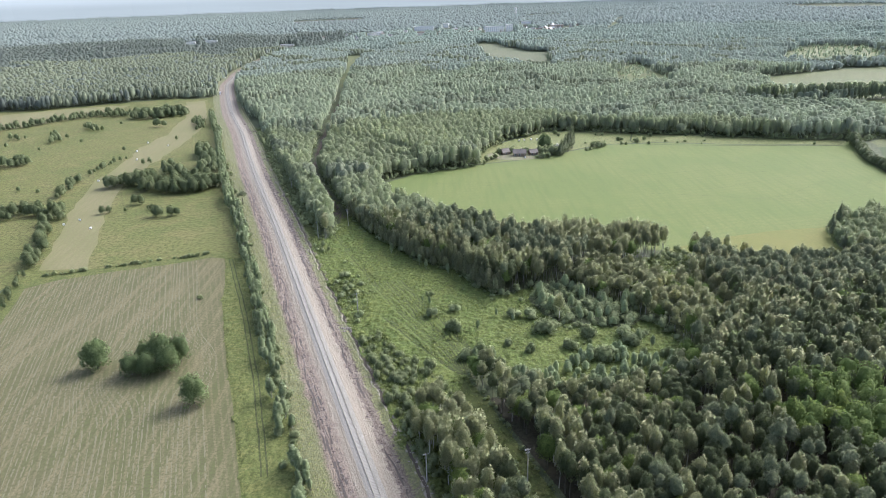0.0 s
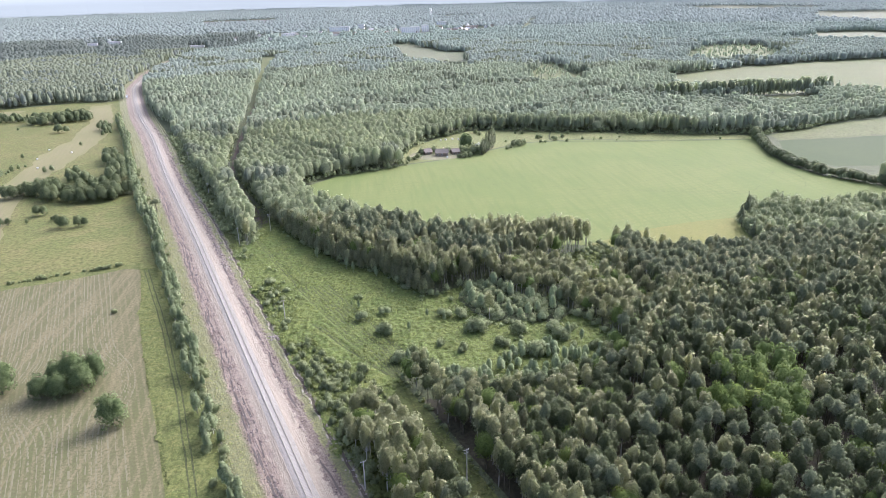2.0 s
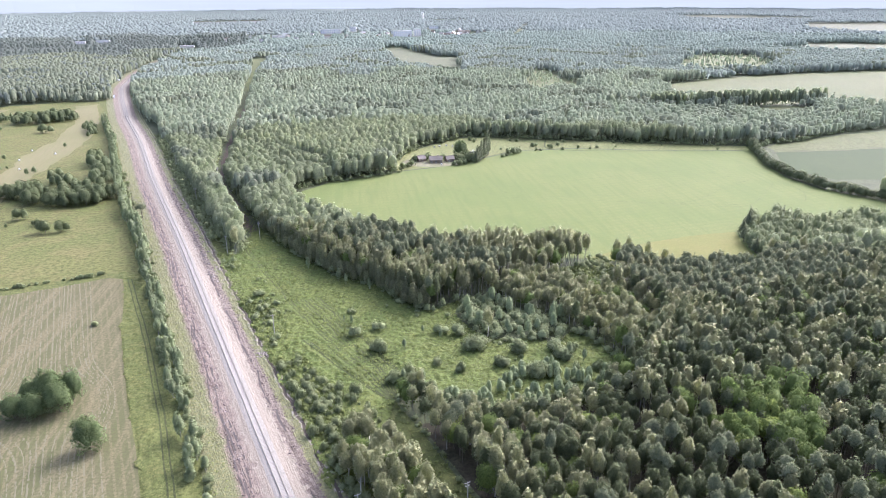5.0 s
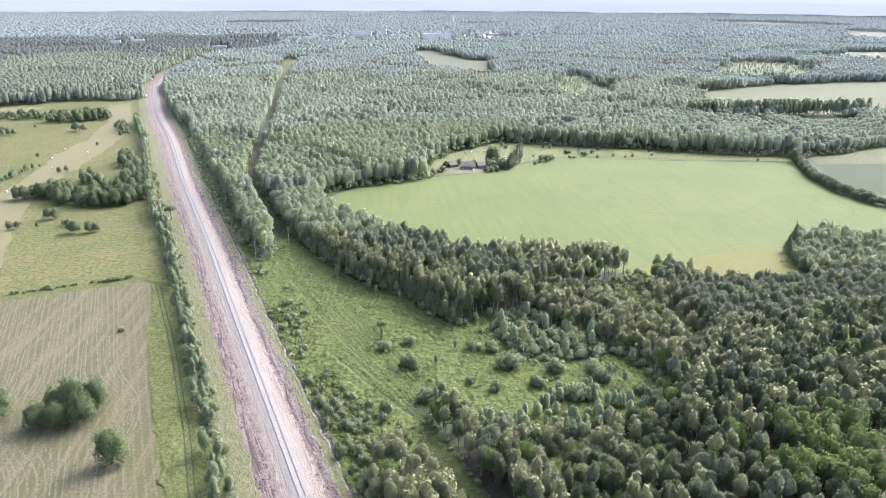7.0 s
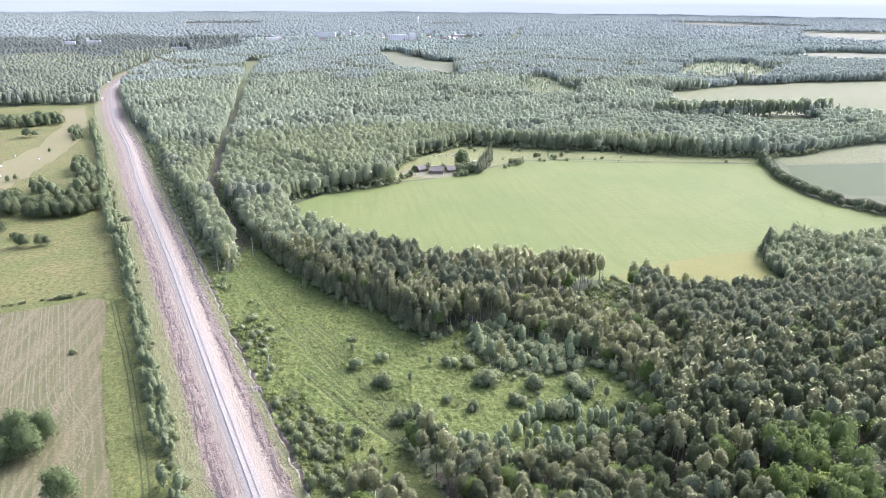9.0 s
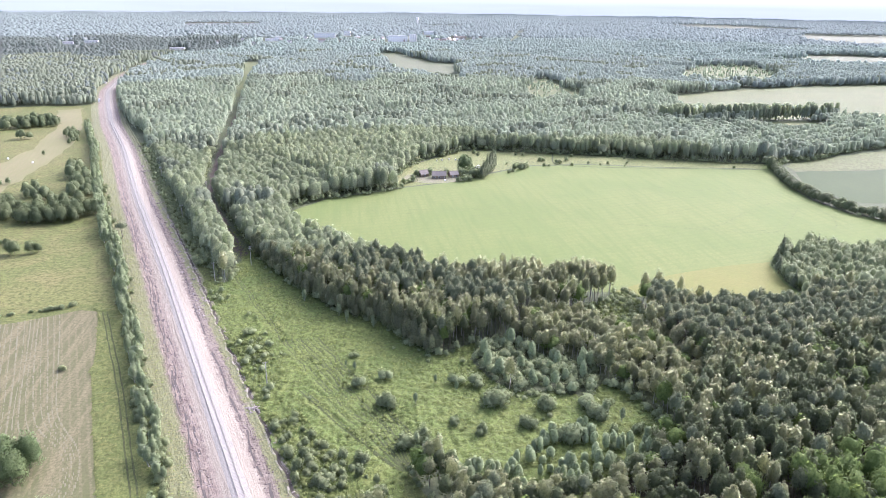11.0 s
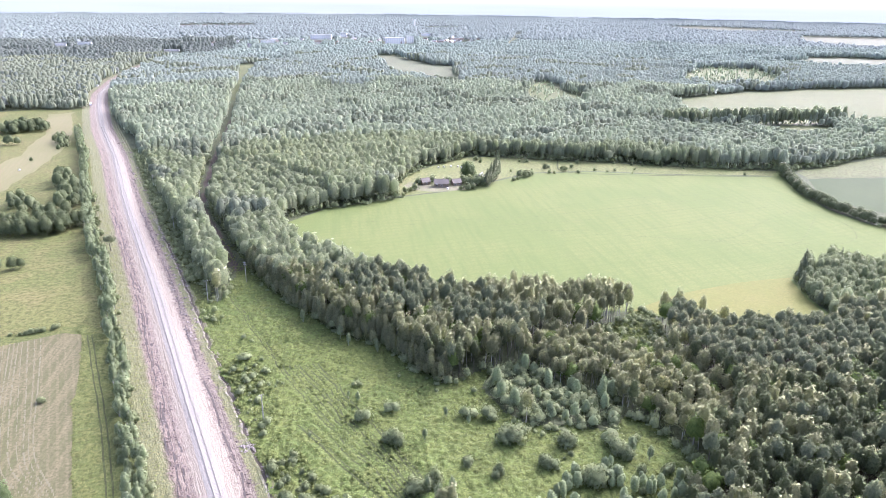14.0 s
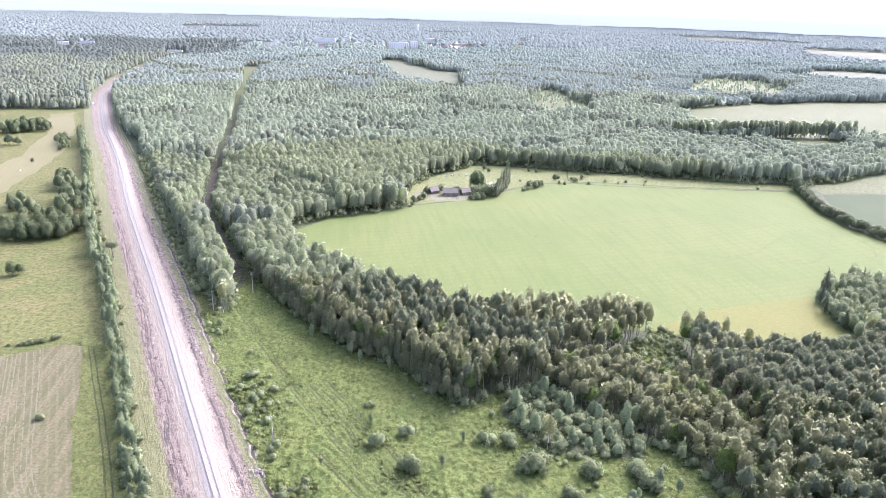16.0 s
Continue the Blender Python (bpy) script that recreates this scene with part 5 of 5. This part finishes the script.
# ---- ruts, ditch, clods and grass ----
M_RUT = land("crushed_grass", (0.056, 0.068, 0.025), (0.066, 0.080, 0.028), (0.044, 0.048, 0.020), 0.1, 0.5, 2.0, 0.1)


def strip(name, path, width, z, mat, label, wander=0.6, steps=2.0, kind="structure"):
    """A narrow uneven band laid along a path on the ground."""
    pts = []
    for p0, p1 in zip(path, path[1:]):
        n = max(1, int(math.dist(p0, p1) / steps))
        pts += [(p0[0] + (p1[0] - p0[0]) * i / n, p0[1] + (p1[1] - p0[1]) * i / n) for i in range(n)]
    pts = np.array(pts + [path[-1]], float)
    ker = np.ones(5) / 5
    for c in (0, 1):
        pts[2:-2, c] = np.convolve(pts[:, c], ker, "valid")
    d = np.gradient(pts, axis=0)
    d /= np.linalg.norm(d, axis=1)[:, None]
    nrm = np.stack([-d[:, 1], d[:, 0]], -1)
    off = np.array([wander * noise.noise((q[0] / 7, q[1] / 7, width)) for q in pts])[:, None]
    w = np.array([width * (0.5 + 0.3 * noise.noise((q[0] / 2.5, q[1] / 2.5, 3))) for q in pts])[:, None]
    a, c = pts + nrm * (off + w), pts + nrm * (off - w)
    v = np.concatenate([np.c_[a, np.full(len(a), z)], np.c_[c, np.full(len(c), z)]])
    i = np.arange(len(a) - 1)
    f = np.stack([i + len(a), i + len(a) + 1, i + 1, i], -1)
    return tagged(link_mesh(name, v, f, [mat]), label, name.replace("_", " "), kind=kind)


M_TRAM = land("tramline_crop", (0.110, 0.132, 0.042), (0.120, 0.138, 0.046), (0.10, 0.124, 0.04), 0.02, 0.1, 0.8, 0.05)
for k, path in enumerate(RUTS):
    strip("wheel_rut", path, 0.55, 0.10 + 0.004 * k, M_RUT, "dark wheel rut pressed into the wet meadow", 1.3)
for path in VERGE_RUTS:
    strip("wheel_rut", path, 0.5, 0.12, M_RUT, "faint wheel rut in the grass strip", 0.25)
for k in range(7):
    q = 16.0 + 30.0 * k
    strip("tramline", [(-20 + q * 1.05, 425 - q * 0.30 + 18), (60 + q, 440 - q * 0.35 + 14 * math.sin(k)), (140 + q * 0.7, 470 - q * 0.42), (230 + q * 0.25, 478 - q * 0.36)], 0.55, 0.16, M_TRAM, "faint tramline curving through the crop", 0.6, 6.0)
strip("farm_track", [(163, 578), (156, 556), (152, 541), (175, 532), (203, 526), (255, 517.5), (307, 509)], 1.3, 0.2, M_RUT, "worn earth track along the edge of the crop", 0.3, 4.0)
strip("field_margin", [(326, 503.5), (375, 501.5), (520, 507)], 2.0, 0.12, M_STRAW, "pale grassy margin between two fields", 0.3, 4.0)
dy = np.arange(112.0, 420.0, 1.0)
wave = np.array([noise.noise((q / 5.0, 9.7, 0)) for q in dy]) * 0.9
edges = [np.concatenate([beside(dy[i:i + 1], o + wave[i], 0.14) for i in range(len(dy))]) for o in (12.05, 12.95)]
i = np.arange(len(dy) - 1)
tagged(link_mesh("ditch_water", np.concatenate(edges), np.stack([i, i + len(dy), i + len(dy) + 1, i + 1], -1), [M_WATER]), "narrow muddy drainage ditch beside the earthworks", "ditch", kind="structure")


strip("felled_strip", [(-56, 370), (-91, 479), (-102, 600), (-113, 790)], 3.6, 0.1, land("brushwood", (0.085, 0.07, 0.05), (0.11, 0.10, 0.06), (0.07, 0.055, 0.045), 0.1, 0.4, 1.2, 0.3), "brown brushwood along the cleared line through the wood", 1.5, 3.0)
M_MUD = plain("wet_mud", (0.066, 0.052, 0.037), 0.85, 0, 0.9, 0.45, 0.15)


MARKS = []


def mud_mark(y0, y1, o0, o1, width):
    """A dark wheel mark wandering along the line between two offsets."""
    yy = np.arange(y0, y1, 2.0)
    off = np.interp(yy, [y0, y1], [o0, o1]) + np.array([1.1 * noise.noise((q / 17, o0, 0)) for q in yy])
    MARKS.append(y0)
    pts = np.concatenate([beside(np.array([q]), o) for q, o in zip(yy, off)])
    strip("mud_rut", [(q[0], q[1]) for q in pts], width, 0.30 + 0.0012 * len(MARKS), M_MUD, "dark muddy wheel rut in the bare earth", 0.5, 1.5)


rm = np.random.default_rng(33)
for lane, w in ((-5.4, 0.4), (-6.3, 0.55), (-7.1, 0.4), (-7.8, 0.6), (-8.7, 0.4), (7.0, 0.6)):
    y = 112.0 + rm.uniform(0, 20)
    while y < 470:
        length = rm.uniform(12, 46)
        mud_mark(y, y + length, lane + rm.uniform(-0.5, 0.5), lane + rm.uniform(-0.5, 0.5), w * rm.uniform(0.6, 1.3))
        y += length + rm.uniform(0, 26)


def clods(name, count, where, sizes, mat, label, seed):
    r = np.random.default_rng(seed)
    V, F = [], []
    for i in range(count):
        x, y, z = where(r)
        s = r.uniform(*sizes)
        V.append(OCTA_V * r.uniform(0.6, 1.1, (6, 1)) * (s * r.uniform(0.7, 1.6), s, s * 0.6) + (x, y, z + s * 0.2)), F.append(OCTA_F + 6 * i)
    tagged(link_mesh(name, np.concatenate(V), np.concatenate(F), [mat]), label, name.replace("_", " "), kind="stuff")


def along(lo, hi, o0, o1, z):
    def pick(r):
        q = beside(np.array([lo + (hi - lo) * r.uniform() ** 1.4]), r.uniform(o0, o1))[0]
        return q[0], q[1], z
    return pick


clods("earth_clods", 1900, along(110, 700, -9.5, -3.6, 0.28), (0.1, 0.34), M_STUMP, "dark clods and roots on the bare earth", 71)
clods("earth_clods", 900, along(110, 600, 5.5, 9.5, 0.25), (0.12, 0.42), M_STUMP, "dark clods of peat along the ditch side", 72)
clods("clay_lumps", 320, along(112, 480, 11.4, 13.6, 0.3), (0.12, 0.45), M_CLAY, "pale clay lumps thrown up from the ditch", 73)
clods("clay_lumps", 1300, along(110, 600, -9, -3, 0.3), (0.1, 0.32), M_CLAY, "pale stones on the sandy shoulder", 74)
clods("clay_lumps", 150, along(300, 680, 6.2, 13.0, 0.28), (0.35, 1.1), M_CLAY, "flat heaps of pale clay tipped beside the track", 76)
clods("clay_heap", 22, lambda r: (-37 + r.normal(0, 1.4), 233 + r.normal(0, 1.2), 0.3), (0.35, 0.8), M_CLAY, "heap of pale clay at the ditch", 75)


# hay swaths on the mown field
V, F, base = [], [], 0
r = np.random.default_rng(91)
d = np.array([-0.322, 0.947])
for k in range(-3, 90):
    start = np.array([-40.0, 60.0]) + np.array([-0.947, -0.322]) * k * 1.65
    s = np.arange(0.0, 300.0, 1.2)
    pts = start + d * s[:, None] + np.array([0.947, 0.322]) * (0.5 * np.sin(s / 23 + k) + r.normal(0, 0.05, len(s)))[:, None]
    away = pts - (-100.0, 208.0)
    far_off = np.hypot(*away.T)[:, None]
    pts = pts + away / np.maximum(far_off, 1) * 9.0 * np.exp(-(far_off / 22.0) ** 2)
    keep = inside(pts, [(p[0], p[1]) for p in HAY]) & (r.uniform(size=len(s)) < 0.78) & (np.hypot(pts[:, 0] + 99, (pts[:, 1] - 208)) > 14) & (np.hypot(pts[:, 0] + 121, pts[:, 1] - 209) > 7)
    for q in pts[keep]:
        w, l, h = r.uniform(0.08, 0.22) * (1.3 if k % 2 else 0.8), r.uniform(0.4, 0.8), r.uniform(0.015, 0.035)
        n = np.array([0.947, 0.322])
        V += [(*(q - n * w - d * l), 0.1), (*(q + n * w - d * l), 0.1), (*(q + n * w + d * l), 0.1), (*(q - n * w + d * l), 0.1), (*(q + d * r.uniform(-0.3, 0.3)), 0.1 + h)]
        F += [(base, base + 1, base + 4), (base + 1, base + 2, base + 4), (base + 2, base + 3, base + 4), (base + 3, base, base + 4)]
        base += 5
M_SWATH = plain("dry_hay", (0.124, 0.118, 0.060), 0.95, 0, 1.5, 0.35)
tagged(link_mesh("hay_swaths", V, F, [M_SWATH]), "thin pale rows of drying hay", "hay", kind="stuff")

# ---- poles ----
def power_pole(height, arms, label):
    ob = tagged(new("power_pole"), label, "power pole", "power poles")
    bm = bmesh.new()
    bmesh.ops.create_cone(bm, cap_ends=True, segments=10, radius1=0.17, radius2=0.11, depth=height, matrix=Matrix.Translation((0, 0, height / 2)))
    part("post", bm, M_POLE, ob)
    for k in range(arms):
        z = height - 0.4 - k * 0.9
        part("crossarm", box_bm((1.5 if k == 0 else 1.1, 0.11, 0.12), (0, 0.16, z), 0.02), M_POLE, ob)
        for x in (-0.68, 0.68) if k == 0 else (-0.48, 0.48):
            bm = bmesh.new()
            bmesh.ops.create_cone(bm, cap_ends=True, segments=8, radius1=0.06, radius2=0.035, depth=0.22, matrix=Matrix.Translation((x, 0.16, z + 0.17)))
            part("insulator", bm, M_INSULATOR, ob, "white porcelain insulator")
    return ob


pole = power_pole(10.2, 2, "grey wooden power pole with crossarms in the cutting")
pole.matrix_basis = pose(20, 145, 0, 0, 0, 19)
copy_thing(pole, pose(-51, 355, 0, 0, 0, 12)), copy_thing(pole, pose(-91, 479, 0, 0, 0, 14))
pole = power_pole(9.0, 1, "grey wooden line pole beside the railway ditch")
pole.matrix_basis = pose(-6, 146, 0, 0, 0, 19)
for y in (241.0, 333.0, 425.0, 520.0):
    q = beside(np.array([y]), 18.5)[0]
    copy_thing(pole, pose(q[0], q[1], 0, 0, 0, 19))

# ---- farm, town, vehicles, bales ----
def gabled(name, x, y, turn, l, w, eave, rise, wall, roof, label, windows=3, category="house", chimney=True, z=0.0):
    """A house: walls with gables, two roof slopes with an overhang, windows set into the long sides, a door and a chimney."""
    ob = tagged(new(name), label, category)
    bm = bmesh.new()
    prof = [(-w / 2, 0), (w / 2, 0), (w / 2, eave), (0, eave + rise), (-w / 2, eave)]
    ends = [[bm.verts.new((s * l / 2, q[0], q[1])) for q in prof] for s in (-1, 1)]
    bm.faces.new(ends[0][::-1]), bm.faces.new(ends[1])
    for i in range(5):
        j = (i + 1) % 5
        bm.faces.new([ends[0][i], ends[0][j], ends[1][j], ends[1][i]])
    bmesh.ops.recalc_face_normals(bm, faces=bm.faces)
    part("wall", bm, wall, ob)
    slope = math.atan2(rise, w / 2)
    run_ = math.hypot(rise, w / 2) + 0.5
    for s in (-1, 1):
        bm = bmesh.new()
        bmesh.ops.create_cube(bm, size=1.0, matrix=Matrix.Translation((0, s * w / 4 * 1.06, eave + rise / 2 + 0.07)) @ Matrix.Rotation(-s * slope, 4, "X") @ Matrix.Diagonal((l + 0.8, run_, 0.14, 1)))
        part("roof", bm, roof, ob)
    for s in (-1, 1):
        for i in range(windows):
            q = -l / 2 + l * (i + 0.5) / windows
            win = part("window", box_bm((1.2, 0.10, 1.3), (q, s * w / 2, eave * 0.55), 0.02), M_PLASTER, ob)
            part("pane", box_bm((1.0, 0.06, 1.1), (q, s * (w / 2 + 0.04), eave * 0.55)), M_GLASS, win)
    part("door", box_bm((1.0, 0.1, 2.0), (l * 0.32, -w / 2 - 0.03, 1.0), 0.02), M_TIMBER, ob)
    if chimney:
        part("chimney", box_bm((0.7, 0.7, 1.6), (l * 0.15, 0, eave + rise + 0.3), 0.04), M_OCHRE, ob)
    ob.matrix_basis = pose(x, y, z, 0, 0, turn)
    return ob


YARD = [(34, 512), (40, 503), (52, 497), (72, 497), (78, 504), (74, 512), (52, 516), (40, 524)]
M_YARD = land("trodden_yard", (0.19, 0.175, 0.115), (0.165, 0.16, 0.09), (0.13, 0.145, 0.06), 0.08, 0.3, 1.0, 0.05)
patch("farm_yard", YARD, 0.11, M_YARD, "sandy trodden farmyard in front of the house", 1.0, "yard")
gabled("farmhouse", 60, 511, -6, 9.5, 6.5, 2.4, 2.4, M_TIMBER, M_ROOF, "low grey timber farmhouse with dark roof")
gabled("farm_shed", 70.5, 513, 14, 6, 5, 2.1, 2.0, M_TIMBER, M_ROOF, "grey timber shed with sagging dark roof", 2, "shed", False)
gabled("barn", 49.5, 517, 24, 6, 5, 2.1, 2.2, M_TIMBER, M_ROOF, "weathered timber barn half hidden by bushes", 1, "barn", False)
gabled("outhouse", 89.5, 523, 60, 6.5, 5, 2.0, 3.0, M_OCHRE, M_ROOF_PALE, "ochre outhouse with pale steep roof beside spruces", 1, "outhouse", False)


def round_bale(x, y, turn):
    ob = tagged(new("hay_bale"), "white plastic-wrapped round hay bale on the grass", "hay bale", "wrapped bales")
    bm = bmesh.new()
    bmesh.ops.create_cone(bm, cap_ends=True, segments=16, radius1=0.6, radius2=0.6, depth=1.2, matrix=Matrix.Translation((0, 0, 0.6)) @ Matrix.Rotation(radians(90), 4, "Y"))
    bmesh.ops.bevel(bm, geom=[q for q in bm.edges if len(q.link_faces) == 2 and q.calc_face_angle(0) > 1], offset=0.12, segments=2, affect="EDGES")
    part("wrap", bm, M_WRAP, ob)
    ob.matrix_basis = pose(x, y, 0.05, 0, 0, turn)
    return ob


bale = round_bale(-209.7, 381, 20)
for x, y in ((-196, 365), (-215, 373), (-252, 567), (-256, 601), (-233, 586), (-239, 535), (-240, 471), (65.6, 562), (70, 564), (75.8, 565.6), (80.6, 563.7), (83, 562), (43, 519), (63, 502)):
    copy_thing(bale, pose(x, y, 0.12, 0, 0, rng.uniform(0, 180)))


def van(x, y, turn):
    ob = tagged(new("van"), "white work van parked on the bare earth", "van", "work vans")
    bm = bmesh.new()
    prof = [(-2.6, 0.45), (2.6, 0.45), (2.65, 1.1), (1.9, 1.35), (1.25, 2.25), (-2.55, 2.35)]
    a_ = [bm.verts.new((q[0], -0.98, q[1])) for q in prof]
    b_ = [bm.verts.new((q[0], 0.98, q[1])) for q in prof]
    bm.faces.new(a_), bm.faces.new(b_[::-1])
    for i in range(6):
        bm.faces.new([a_[i], b_[i], b_[(i + 1) % 6], a_[(i + 1) % 6]])
    bmesh.ops.recalc_face_normals(bm, faces=bm.faces)
    bmesh.ops.bevel(bm, geom=bm.edges[:], offset=0.07, segments=2, affect="EDGES")
    part("body", bm, M_WHITE, ob)
    part("windscreen", box_bm((0.05, 1.6, 0.85), (0, 0, 0)), M_GLASS, ob).matrix_basis = pose(1.6, 0, 1.82, 0, -36, 0)
    for x_ in (-1.7, 1.75):
        for y_ in (-0.9, 0.9):
            bm = bmesh.new()
            bmesh.ops.create_cone(bm, cap_ends=True, segments=14, radius1=0.36, radius2=0.36, depth=0.24, matrix=Matrix.Translation((x_, y_, 0.36)) @ Matrix.Rotation(radians(90), 4, "X"))
            part("wheel", bm, M_TYRE, ob)
    ob.matrix_basis = pose(x, y, 0.3, 0, 0, turn)
    return ob


first = van(-283, 911, 108)
copy_thing(first, pose(-280.5, 902, 0.3, 0, 0, 108)), copy_thing(first, pose(-326, 1083, 0.3, 0, 0, 98))


def block(x, y, l, d_, floors, turn, wall, label):
    """A flat-roofed building with rows of windows."""
    ob = tagged(new("apartment_block"), label, "building", "town buildings")
    h_ = floors * 3.0 + 0.8
    part("wall", box_bm((l, d_, h_), (0, 0, h_ / 2), 0.1), wall, ob)
    part("roof", box_bm((l + 0.6, d_ + 0.6, 0.4), (0, 0, h_ + 0.2), 0.05), M_ROOF_PALE, ob)
    n = max(2, int(l / 5.5))
    for k in range(floors):
        for i in range(n):
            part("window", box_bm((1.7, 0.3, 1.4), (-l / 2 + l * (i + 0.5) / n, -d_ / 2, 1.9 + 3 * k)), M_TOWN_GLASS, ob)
    ob.matrix_basis = pose(x, y, 0, 0, 0, turn)


for x, y, l, floors, wall in TOWN:
    block(x, y, l * 0.8, 12, floors, rng.uniform(-15, 15), wall, "pale flat-roofed building among distant woods")
for x, y in HOUSES:
    gabled("town_house", x, y, rng.uniform(0, 180), rng.uniform(11, 18), 9, 5.0, 4.0, rng.choice([M_PLASTER, M_OCHRE]), rng.choice([M_ROOF_PALE, M_ROOF]), "pale house with gabled roof in the distant town", 3, "house")
tower = tagged(new("water_tower"), "tall white water tower above distant woods", "water tower")
bm = bmesh.new()
bmesh.ops.create_cone(bm, cap_ends=True, segments=20, radius1=3.0, radius2=2.6, depth=28, matrix=Matrix.Translation((0, 0, 14)))
part("shaft", bm, M_PLASTER, tower)
bm = bmesh.new()
bmesh.ops.create_cone(bm, cap_ends=True, segments=20, radius1=5.2, radius2=5.6, depth=9, matrix=Matrix.Translation((0, 0, 32)))
part("tank", bm, M_PLASTER, tower)
tower.matrix_basis = pose(330, 3000, 0)

# ---- sleepers, last ----
me = bpy.data.meshes.new("sleeper")
bm = box_bm((2.6, 0.26, 0.2), (0, 0, 0), 0.0)
bm.to_mesh(me), bm.free()
me.materials.append(M_SLEEPER)
arc = np.arange(130.0, 760.0, 0.57)
at = beside(arc, 0.0, 1.026)
for i in range(len(arc)):
    d = math.atan((track_x(arc[i] + 2) - track_x(arc[i] - 2)) / 4)
    if i < 300:
        ob = new("sleeper", me)
        ob.parent = railway
        ob.matrix_basis = Matrix.Translation(at[i]) @ Matrix.Rotation(-d, 4, "Z")
CV = np.array([(x, y, z) for x in (-1.3, 1.3) for y in (-0.13, 0.13) for z in (-0.1, 0.1)])
CF = np.array([(0, 1, 3, 2), (4, 6, 7, 5), (0, 4, 5, 1), (2, 3, 7, 6), (1, 5, 7, 3)])
rest = at[300:]
ob = link_mesh("sleepers", (CV[None] + rest[:, None]).reshape(-1, 3), (CF[None] + (np.arange(len(rest)) * 8)[:, None, None]).reshape(-1, 4), [M_SLEEPER], parent=railway)
ob["kind"] = "stuff"
